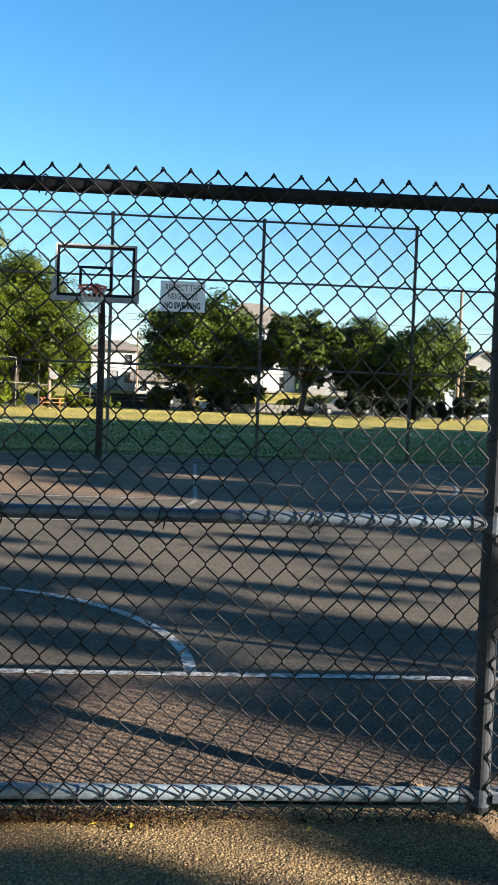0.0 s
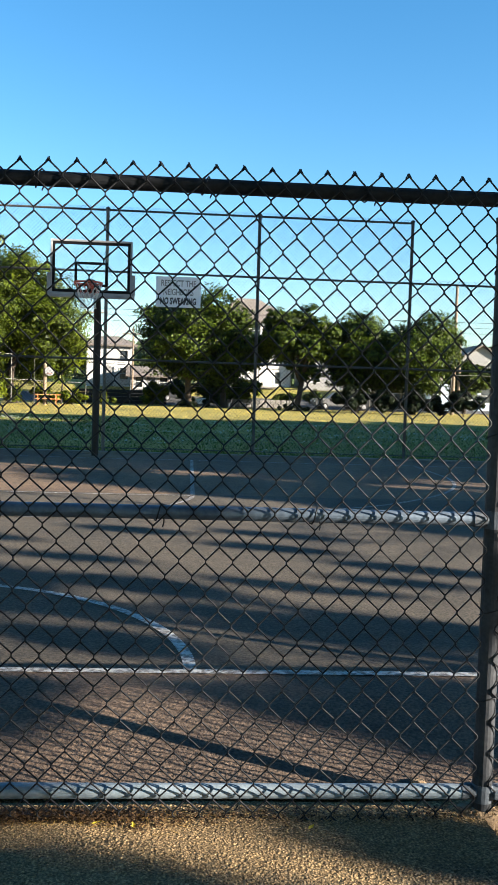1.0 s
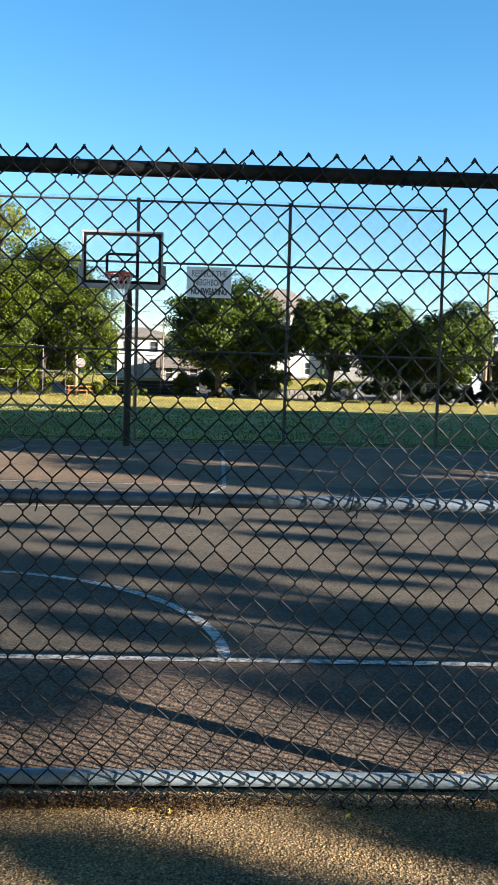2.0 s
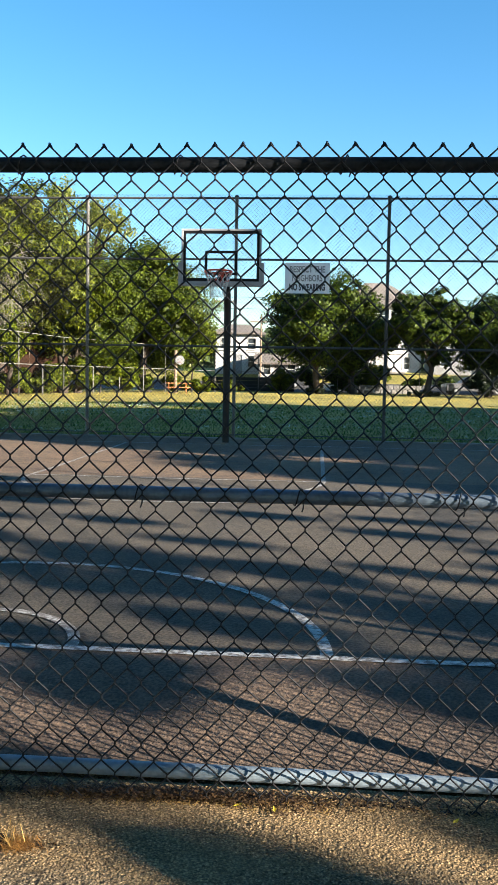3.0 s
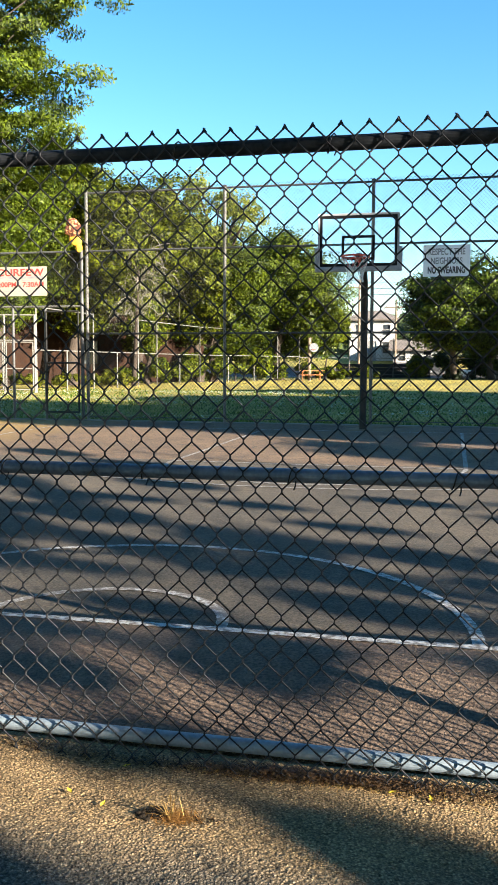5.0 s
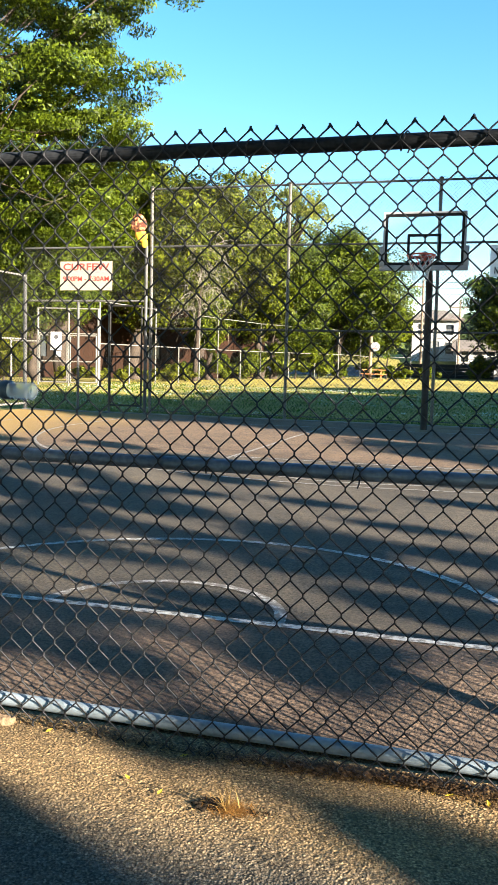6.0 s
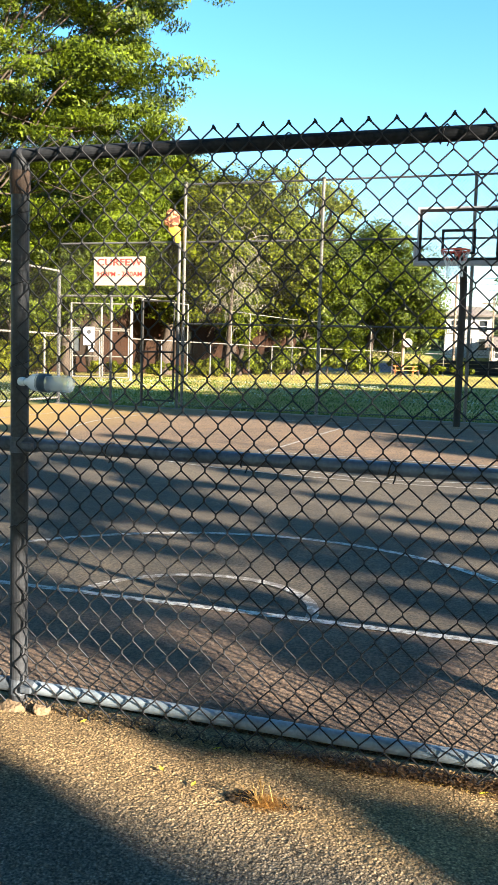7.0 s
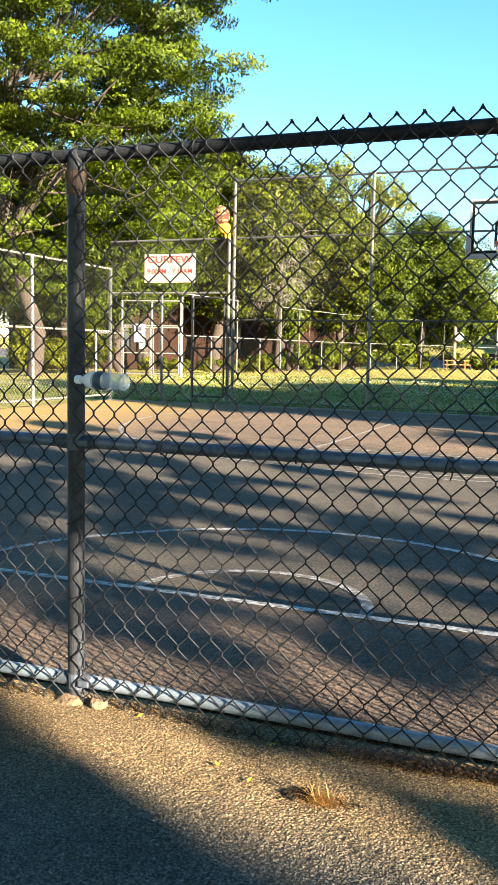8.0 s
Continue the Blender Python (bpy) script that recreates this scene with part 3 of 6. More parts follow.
for n in range(3):
    xa, xb = POSTS[n], POSTS[n + 1]
    P = wobble(fabric_paths(xa, xb, -0.15, 2.000, FABRIC_W, FABRIC_H, FY - 0.034, 0.0035, KNUCKLE_X), 0.004, 0.35, 11)
    knots = []
    for i in range(P.shape[0]):
        t = P[i, 0]
        if (math.ceil((xa - (KNUCKLE_X)) / (FABRIC_W / 2)) + i) % 2 == 0:
            continue
        for sx in (-1, 1):
            lean, up = rng.uniform(-0.003, 0.003), rng.uniform(0.0, 0.004)
            knots.append([t + (-0.009 * sx, 0.002 * sx, -0.012), t + (-0.002 * sx, 0.003 * sx, -0.001), t + (0.001 * sx + lean, 0.003 * sx, 0.001), t + (0.002 * sx + lean, 0.001, up)])
    va, fa = tubes(P, WIRE_R, 5)
    vb, fb = tubes(np.array(knots), 0.0023, 5)
    obj("mesh_fabric", fast_mesh("mesh_fabric", np.concatenate([va, vb]), np.concatenate([fa, fb + len(va)])), M_WIRE, near, True)
    for z, r, name in ((TOP, 0.0243, "top_rail"), (MID, 0.0235, "middle_rail"), (BOT, 0.0255, "bottom_rail")):
        gap = 0.0 if name == "top_rail" else 0.03
        pipe(name, (xa + gap, FY, z), (xb - gap, FY, z), r, M_UPPER_SHADE_PIPE if name == "top_rail" else M_GALV if name == "bottom_rail" else M_PIPE, near, 18)
        if name != "bottom_rail":
            for x in np.arange(xa + (0.50 if z == TOP else 0.38), xb - 0.2, 0.52):
                x = x + rng.uniform(-0.015, 0.015)
                a = np.linspace(-2.4, 2.6, 9)
                loop = np.stack([x + 0.004 * np.arange(9) - 0.016, FY - np.cos(a) * (r + 0.005) - 0.004, z + np.sin(a) * (r + 0.005)], -1)
                tail = np.stack([[x + 0.018, FY - 0.03, z - r - 0.008], [x + 0.014, FY - 0.036, z - r - 0.020]])
                tube_obj("wire_tie", np.concatenate([loop, tail])[None], 0.0026, M_WIRE, near, 5)
for x in POSTS:
    pipe("post", (x, FY, -0.35), (x, FY, 1.897), 0.0335, M_POST, near, 20)
    cap = bmesh.new()
    bmesh.ops.create_cone(cap, cap_ends=True, segments=20, radius1=0.034, radius2=0.034, depth=0.05, matrix=Matrix.Translation((x, FY, 1.905)))
    lumps(cap, [(x, FY, 1.936, 0.034, 0.033, 0.034)], 3, 0.02)
    part("post_cap", cap, M_UPPER_SHADE_PIPE, near, "cast loop cap that holds the top rail")
    sleeve = bmesh.new()
    bmesh.ops.create_cone(sleeve, cap_ends=True, segments=20, radius1=0.0355, radius2=0.0395, depth=0.085, matrix=Matrix.Translation((x, FY, 1.842)))
    part("post_sleeve", sleeve, M_RUST, near, "rusty brown sleeve under the cap")
    for z in (MID, BOT):
        cl = bmesh.new()
        bmesh.ops.create_cone(cl, cap_ends=True, segments=18, radius1=0.0365, radius2=0.0365, depth=0.06, matrix=Matrix.Translation((x, FY, z)))
        for s in (-1, 1):
            bmesh.ops.create_cone(cl, cap_ends=True, segments=16, radius1=0.028, radius2=0.028, depth=0.05,
                                  matrix=Matrix.Translation((x + s * 0.05, FY, z)) @ pose(0, 0, 0, 0, 90, 0))
        box(cl, x + 0.03, x + 0.075, FY - 0.042, FY - 0.026, z - 0.012, z + 0.012, 0.003)
        part("rail_clamp", cl, M_CLAMP, near, "galvanised rail clamp with a bolt")
    foot = bmesh.new()
    lumps(foot, [(x, FY, -0.16, 0.10, 0.09, 0.05)], 3, 0.3)
    part("post_footing", foot, M_EARTH, near, "rough dirt-covered concrete footing")
    for z in (0.25, 0.55, 1.15, 1.45, 1.7):
        a = np.linspace(-2.2, 2.2, 9)
        tube_obj("wire_tie", np.stack([x + np.sin(a) * 0.036, FY - np.cos(a) * 0.037, z + 0.006 * np.arange(9)], -1)[None], 0.0024, M_WIRE, near, 5)

FARY = 14.295
tall = tagged(empty("tall_court_fence", 0, 0), "tall galvanised chain-link fence behind the hoop", "fence")
for x in (-6.08, -3.02, 0.03, 3.08, 6.22):
    pipe("post", (x, FARY, -0.1), (x, FARY, 4.88), 0.034, M_LIT_PIPE if x < 1 else M_FAR_SHADE_PIPE, tall, 12)
    cap = bmesh.new()
    lumps(cap, [(x, FARY, 4.89, 0.048, 0.048, 0.03)], 2, 0.0)
    part("post_cap", cap, M_FAR_SHADE_PIPE, tall)
pipe("post", (-6.20, FARY, -0.1), (-6.20, FARY, 3.66), 0.036, M_FAR_SHADE_PIPE, tall, 12)
pipe("post", (9.10, FARY, -0.1), (9.10, FARY, 3.66), 0.042, M_FAR_SHADE_PIPE, tall, 12)
pipe("post", (12.1, FARY, -0.1), (12.1, FARY, 3.66), 0.042, M_FAR_SHADE_PIPE, tall, 12)
for a, b, z in ((-6.08, 6.22, 4.86), (-9.17, 12.1, 3.64), (-6.08, 12.1, 1.88)):
    pipe("rail", (a, FARY + 0.03, z), (b, FARY + 0.03, z), 0.022, M_FAR_SHADE_PIPE, tall, 8)
pipe("tension_wire", (-6.08, FARY, 0.09), (12.1, FARY, 0.09), 0.009, M_FAR_SHADE_PIPE, tall, 6)
for xa, xb, zb in ((-6.08, -3.02, 4.87), (-3.02, 0.03, 4.87), (0.03, 3.08, 4.87), (3.08, 6.22, 4.87), (6.22, 9.10, 3.66), (9.10, 12.1, 3.66)):
    P = fabric_paths(xa, xb, 0.06, zb + 0.05, 0.073, 0.079, FARY - 0.045, 0.003, xa, fine=False)
    tube_obj("mesh_fabric", P, 0.0032, M_FAR_WIRE, tall, 3, smooth=False)

# the gateway beside it
gate = tagged(empty("court_gateway", 0, 0), "chain-link gateway with a transom and an open gate", "gateway")
for x, zt, r in ((-9.17, 3.05, 0.042), (-7.83, 2.45, 0.03), (-7.06, 2.42, 0.03)):
    pipe("post", (x, FARY, -0.1), (x, FARY, zt), r, M_FAR_SHADE_PIPE, gate, 12)
pipe("transom", (-9.17, FARY, 2.47), (-6.20, FARY, 2.47), 0.024, M_LIT_PIPE, gate, 8)
P = fabric_paths(-9.17, -6.20, 2.47, 3.64, 0.073, 0.079, FARY - 0.04, 0.003, -9.17, fine=False)
tube_obj("mesh_fabric", P, 0.0028, M_FAR_WIRE, gate, 3, smooth=False)
P = fabric_paths(-9.17, -7.83, 0.08, 2.47, 0.073, 0.079, FARY - 0.04, 0.003, -9.17, fine=False)
tube_obj("mesh_fabric", P, 0.0028, M_FAR_WIRE, gate, 3, smooth=False)
leaf = empty("gate_leaf", 0, 0)
leaf.parent = gate
for a, b in (((-7.02, 14.24, 0.18), (-7.02, 14.24, 2.36)), ((-6.27, 14.24, 0.18), (-6.27, 14.24, 2.36)), ((-7.02, 14.24, 2.36), (-6.27, 14.24, 2.36)),
             ((-7.02, 14.24, 1.25), (-6.27, 14.24, 1.25)), ((-7.02, 14.24, 0.18), (-6.27, 14.24, 0.18))):
    pipe("gate_bar", a, b, 0.021, M_DARK_STEEL, leaf, 8)

SX = -9.17
side = tagged(empty("side_court_fence", 0, 0), "chain-link side fence along the court, lit white by low sun", "fence")
for y in (11.25, 8.2, 5.15, 2.1):
    pipe("post", (SX, y, -0.1), (SX, y, 3.05), 0.034, M_LIT_PIPE, side, 12)
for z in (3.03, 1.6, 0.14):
    pipe("rail", (SX, 2.1, z), (SX, FARY, z), 0.022, M_LIT_PIPE, side, 8)
P = fabric_paths(2.1, FARY, 0.12, 3.08, 0.112, 0.124, 0.0, 0.003, -1.0, fine=False)
P = np.stack([SX + 0.03 + P[..., 1], P[..., 0], P[..., 2]], -1)
tube_obj("mesh_fabric", P, 0.0034, M_FAR_WIRE, side, 3, smooth=False)


def park_fence(name, label, pts, height, step, fine, tall_every=0, tall_h=3.65):
    """A far chain-link fence along a line on the plan."""
    root = tagged(empty(name, 0, 0), label, "fence")
    for (xa, ya), (xb, yb) in zip(pts[:-1], pts[1:]):
        L = math.hypot(xb - xa, yb - ya)
        n = max(1, round(L / step))
        for i in range(n + 1):
            x, y = xa + (xb - xa) * i / n, ya + (yb - ya) * i / n
            h = tall_h if tall_every and i % tall_every == 0 else height
            pipe("post", (x, y, -0.1), (x, y, h), 0.035, M_LIT_PIPE, root, 8)
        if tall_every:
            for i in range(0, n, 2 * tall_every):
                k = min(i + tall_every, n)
                pipe("top_rail", (xa + (xb - xa) * i / n, ya + (yb - ya) * i / n, tall_h - 0.03), (xa + (xb - xa) * k / n, ya + (yb - ya) * k / n, tall_h - 0.03), 0.022, M_LIT_PIPE, root, 6)
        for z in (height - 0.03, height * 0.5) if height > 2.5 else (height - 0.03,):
            pipe("rail", (xa, ya, z), (xb, yb, z), 0.024, M_LIT_PIPE, root, 6)
        Q = fabric_paths(0, L, 0.05, height, fine, fine, 0, 0.002, 0, fine=False)
        d = np.array([(xb - xa) / L, (yb - ya) / L])
        Q = np.stack([xa + d[0] * Q[..., 0], ya + d[1] * Q[..., 0], Q[..., 2]], -1)
        tube_obj("mesh_fabric", Q, 0.0028, M_FAR_WIRE, root, 3, smooth=False)
    return root


park_fence("park_side_fence", "galvanised chain-link fence before a brick wall and hedges", [(-15.8, 31.7), (-15.2, 46.0), (-14.6, 53.0)], 1.83, 3.1, 0.22, 2)
park_fence("park_corner_fence", "galvanised chain-link fence at the far corner of the field", [(-14.6, 53.0), (-10.2, 66.0)], 1.83, 3.2, 0.26, 3)
park_fence("field_end_fence", "tall chain-link fence at the far end of the field", [(-10.2, 66.0), (-3.6, 77.0), (32.0, 74.0)], 3.5, 7.0, 0.34)


# ---- basketball hoop ----
def basketball_hoop():
    root = tagged(empty("basketball_hoop", 0.01, 12.95), "basketball hoop with a clear board on a dark bent steel pole", "hoop")
    by = BOARD_Y - 12.95
    s = [(0.0, 0.0, z) for z in np.linspace(-0.1, 2.40, 8)]
    bend = [(0.0, -0.75 * (1 - math.cos(a)), 2.40 + 0.75 * math.sin(a)) for a in np.linspace(0.12, 1.15, 8)]
    tip = [(0.0, by + 0.2, 3.12)]
    tube_obj("pole", np.array([s + bend + tip]), 0.066, M_DARK_STEEL, root, 14)
    boxpart("bracket", M_DARK_STEEL, root, -0.07, 0.07, by + 0.03, by + 0.22, 2.93, 3.12, 0.01)
    x1, z0, z1, w = 0.70, 2.89, 3.825, 0.035
    part("board_panel", box(bmesh.new(), -x1 + w, x1 - w, by - 0.006, by + 0.006, z0 + w, z1 - w), M_CLEAR, root, "clear scratched acrylic panel").visible_shadow = False
    fr = bmesh.new()
    for a in ((-x1, x1, z1 - w, z1), (-x1, x1, z0, z0 + w), (-x1, -x1 + w, z0 + w + 0.002, z1 - w - 0.002), (x1 - w, x1, z0 + w + 0.002, z1 - w - 0.002)):
        box(fr, a[0], a[1], by - 0.02, by + 0.03, a[2], a[3], 0.006)
    part("board_frame", fr, M_GREY_PAD, root, "grey metal board frame")
    pad = bmesh.new()
    box(pad, -x1 - 0.05, x1 + 0.05, by - 0.028, by + 0.045, z0 - 0.055, z0 + 0.012, 0.015)
    for sx in (-1, 1):
        box(pad, sx * (x1 - 0.006), sx * (x1 + 0.055), by - 0.028, by + 0.045, z0 + 0.01, z0 + 0.36, 0.015)
    part("edge_padding", pad, M_GREY_PAD, root, "pale grey padding round the lower edge")
    bl = bmesh.new()
    b0, b1, bz0, bz1, t = x1 - w - 0.045, x1 - w, z0 + w, z1 - w, 0.05
    for a in ((-b1, b1, bz1 - t, bz1), (-b1, b1, bz0, bz0 + t), (-b1, -b0, bz0 + t, bz1 - t), (b0, b1, bz0 + t, bz1 - t)):
        box(bl, a[0], a[1], by - 0.012, by - 0.007, a[2], a[3])
    part("board_border", bl, M_BLACK, root, "black border band")
    sq = bmesh.new()
    q0, q1, t = 3.03, 3.45, 0.045
    for a in ((-0.285, 0.285, q1 - t, q1), (-0.285, 0.285, q0, q0 + t), (-0.285, -0.285 + t, q0 + t, q1 - t), (0.285 - t, 0.285, q0 + t, q1 - t)):
        box(sq, a[0], a[1], by - 0.012, by - 0.007, a[2], a[3])
    part("target_square", sq, M_BLACK, root, "black shooting square")
    a = np.linspace(0, 2 * math.pi, 33)
    ry, rz = by - 0.40, 3.05
    tube_obj("rim", np.stack([0.229 * np.cos(a), ry + 0.229 * np.sin(a), rz + 0 * a], -1)[None], 0.015, M_ORANGE, root, 8)
    mount = bmesh.new()
    box(mount, -0.055, 0.055, by - 0.19, by - 0.014, 3.04, 3.05, 0.003)
    box(mount, -0.05, 0.05, by - 0.021, by - 0.013, 3.0, 3.039, 0.003)
    part("rim_mount", mount, M_ORANGE, root)
    hooks = [[(0.229 * math.cos(b), ry + 0.229 * math.sin(b), rz - 0.01), (0.235 * math.cos(b), ry + 0.235 * math.sin(b), rz - 0.03), (0.222 * math.cos(b), ry + 0.222 * math.sin(b), rz - 0.035)]
             for b in np.arange(12) * math.pi / 6]
    for hk in hooks:
        tube_obj("net_hook", np.array([hk]), 0.005, M_ORANGE, root, 5)
    cords = []
    r_at, z_at = [0.228, 0.205, 0.175, 0.148, 0.132, 0.128, 0.14], [rz - 0.02, rz - 0.09, rz - 0.17, rz - 0.25, rz - 0.32, rz - 0.38, rz - 0.43]
    for i in range(12):
        for sgn in (-1, 1):
            cords.append([(r * math.cos((i + sgn * (k % 2) * 0.5) * math.pi / 6), ry + r * math.sin((i + sgn * (k % 2) * 0.5) * math.pi / 6), z + 0.01 * math.sin(i * 2.1))
                          for k, (r, z) in enumerate(zip(r_at, z_at))])
    tube_obj("net", np.array(cords), 0.0045, M_NET, root, 4, label="worn white cord net")
    tube_obj("net_cord", np.array(cords[::2])[:, :3] * np.array([0.98, 1, 1]), 0.0055, M_NET_RED, root, 4, label="red cords of the net")


basketball_hoop()


# ---- signs on the tall fence ----
def bars(parent, rows, y, mat):
    for x0, x1, z0, z1 in rows:
        part("print_bar", box(bmesh.new(), x0, x1, y - 0.002, y, z0, z1), mat, parent)


notice = tagged(empty("respect_sign", 1.475, 14.215, 2.962), "white metal sign asking for respect, wired to the fence", "sign")
boxpart("plate", M_SIGN, notice, -0.45, 0.45, -0.004, 0.004, 0.0, 0.61, 0.003)
for words, z, wide, m in (("RESPECT THE", 0.42, 0.70, M_FADED_INK), ("NEIGHBORS", 0.245, 0.60, M_FADED_INK), ("NO SWEARING", 0.065, 0.72, M_INK)):
    text_part(words, 0.175, 0, -0.005, z, m, notice, wide, 0.007 if m is M_INK else 0.003)
for sx in (-0.42, 0.42):
    pipe("wire_fixing", (sx, -0.008, 0.585), (sx, 0.07, 0.60), 0.005, M_FAR_WIRE, notice, 6)

curfew = tagged(empty("curfew_sign", -7.595, 14.195, 2.695), "white curfew sign with red lettering on the gateway", "sign")
boxpart("plate", M_CREAM, curfew, -0.632, 0.632, -0.004, 0.004, 0.0, 0.63, 0.003)
for sx in (-0.58, 0.58):
    for sz in (0.04, 0.59):
        pipe("wire_fixing", (sx, -0.008, sz), (sx, 0.075, sz), 0.005, M_FAR_WIRE, curfew, 6)
text_part("CURFEW", 0.21, 0, -0.005, 0.44, M_RED, curfew, 1.12, 0.004)
text_part("9:00PM - 7:30AM", 0.15, 0, -0.005, 0.20, M_RED, curfew, 1.12, 0.003)
bars(curfew, [(-0.54, -0.33, 0.375, 0.425), (-0.29, -0.05, 0.375, 0.425), (0.02, 0.14, 0.375, 0.425), (0.18, 0.54, 0.375, 0.425), (-0.30, -0.12, 0.33, 0.35), (0.05, 0.3, 0.33, 0.35)], -0.005, M_FADED_INK)
bars(curfew, [(-0.4, -0.2, 0.10, 0.12), (-0.15, 0.12, 0.10, 0.12), (0.2, 0.42, 0.10, 0.12)], -0.005, M_FADED_INK)

toy = bmesh.new()
lumps(toy, [(0, 0, 0.62, 0.13, 0.09, 0.10), (0.0, -0.01, 0.45, 0.16, 0.09, 0.14), (0.03, -0.01, 0.24, 0.12, 0.06, 0.13), (0.06, 0.0, 0.08, 0.07, 0.045, 0.10),
            (-0.13, -0.02, 0.48, 0.06, 0.05, 0.10), (0.12, 0.0, 0.52, 0.05, 0.045, 0.08), (-0.05, 0, 0.28, 0.08, 0.05, 0.09)], 3, 0.35)
toy_ob = part("hanging_plush_toy", toy, M_PLUSH_O)
toy_ob.matrix_basis = pose(-6.27, 14.215, 3.62, 0, -8, 15)
tagged(toy_ob, "faded orange and yellow plush toy tied to the fence post", "toy")


# ---- bottle wedged in the near fence ----
def lathe(name, profile, mat, parent, segs=24):
    """A surface of revolution about x: (x, r) pairs."""
    v, f = [], []
    for x, r in profile:
        for i in range(segs):
            a = 2 * math.pi * i / segs
            v.append((x, r * math.cos(a), r * math.sin(a)))
    for j in range(len(profile) - 1):
        for i in range(segs):
            f.append((j * segs + i, j * segs + (i + 1) % segs, (j + 1) * segs + (i + 1) % segs, (j + 1) * segs + i))
    return obj(name, fast_mesh(name, np.array(v), np.array(f)), mat, parent, True)


bottle = tagged(empty("water_bottle", -0.25, FY - 0.072, 1.102), "clear plastic water bottle with a dark label, stuck in the fence", "bottle")
bottle.matrix_basis = pose(-0.213, FY - 0.074, 1.12, 0, 1, -3)
body = [(0.022, 0.012), (0.03, 0.013), (0.04, 0.018), (0.055, 0.028), (0.07, 0.0325)]
body += [(0.07 + 0.008 * i, 0.033 - (0.0022 if i % 2 else 0)) for i in range(1, 17)] + [(0.21, 0.032), (0.218, 0.027), (0.212, 0.012), (0.21, 0.0005)]
lathe("bottle_body", body[4:], M_BOTTLE, bottle)
lathe("shoulder", body[:5] + [(0.088, 0.0326)], M_SHOULDER_SHEEN, bottle)
lathe("cap", [(0.0, 0.0005), (0.0, 0.0145), (0.003, 0.0155), (0.02, 0.0155), (0.0215, 0.0125)], M_CAP, bottle, 20)
lathe("label_band", [(0.092, 0.0325), (0.094, 0.0342), (0.124, 0.0342), (0.126, 0.0325)], M_LABEL, bottle)


# ---- near ground details ----
def blades(n, x0, x1, y0, y1, length, width, rnd, z_of, lean=0.6, spread=None, least=0.1):
    """Curved single blades of grass or straw, four faces' worth each, as verts and quads."""
    X, Y = rnd.uniform(x0, x1, n), rnd.uniform(y0, y1, n)
    if spread is not None:
        X, Y = spread(n)
    L = length * rnd.uniform(0.4, 1.0, n)
    a = rnd.uniform(0, 2 * np.pi, n)
    tilt = rnd.uniform(least, 1.0, n) * lean * np.pi / 2
    dx, dy, dz = np.cos(a) * np.sin(tilt), np.sin(a) * np.sin(tilt), np.cos(tilt)
    sx, sy = -np.sin(a) * width / 2, np.cos(a) * width / 2
    Z = z_of(X, Y)
    v = []
    for s, wd, drop in ((0.0, 1.0, 0.0), (0.55, 0.8, 0.04), (1.0, 0.15, 0.22)):
        px_, py_, pz_ = X + dx * L * s, Y + dy * L * s, Z + dz * L * s - drop * L * np.sin(tilt) ** 2 + 0.002
        v.append(np.stack([px_ - sx * wd, py_ - sy * wd, pz_], 1))
        v.append(np.stack([px_ + sx * wd, py_ + sy * wd, pz_], 1))
    V = np.stack(v, 1).reshape(-1, 3)
    i = np.arange(n) * 6
    F_ = np.concatenate([np.stack([i, i + 1, i + 3, i + 2], 1), np.stack([i + 2, i + 3, i + 5, i + 4], 1)])
    return V, F_


def path_z(X, Y):
    return ground_z(X, Y) + path_relief(np.asarray(X, float), np.asarray(Y, float))


def litter_spread(n):
    r = np.random.RandomState(31)
    X = np.where(r.rand(n) < 0.62, r.normal(1.28, 0.26, n), r.uniform(-2.0, 4.0, n))
    keep = value_noise(X + 20, X * 0 + 3, 0.35, 8)
    Y = -1.12 - np.abs(r.normal(0, 0.05, n)) * (0.2 + 1.3 * keep ** 2) + 0.06 * r.rand(n)
    return X, Y


V, F_ = blades(700, 0, 1, 0, 1, 0.09, 0.0022, np.random.RandomState(4), path_z, 1.02, litter_spread, 0.82)
tagged(obj("dry_grass_litter", fast_mesh("dry_grass_litter", V, F_), M_STRAW), "dry tan grass stems caught under the fence", "litter", kind="stuff")


def leaf_litter(name, n, spread, size, mat, label, seed):
    r = np.random.RandomState(seed)
    X, Y = spread(n)
    Z = path_z(X, Y) + r.uniform(0.001, 0.018, n)
    a, s = r.uniform(0, 6.28, n), size * r.uniform(0.4, 1.0, n)
    u = np.stack([np.cos(a), np.sin(a), r.uniform(-0.5, 0.5, n)], 1) * s[:, None]
    w = np.stack([-np.sin(a), np.cos(a), r.uniform(-0.4, 0.4, n)], 1) * (s * 0.32)[:, None]
    C = np.stack([X, Y, Z], 1)
    V = np.stack([C - u / 2, C + w, C + u / 2 + np.array([0, 0, 0.002]), C - w], 1).reshape(-1, 3)
    i = np.arange(n) * 4
    return tagged(obj(name, fast_mesh(name, V, np.stack([i, i + 1, i + 2, i + 3], 1)), mat), label, "litter", kind="stuff")


leaf_litter("dead_leaf_litter", 11000, litter_spread, 0.014, M_DEAD, "brown dead leaves and dirt along the fence foot", 6)
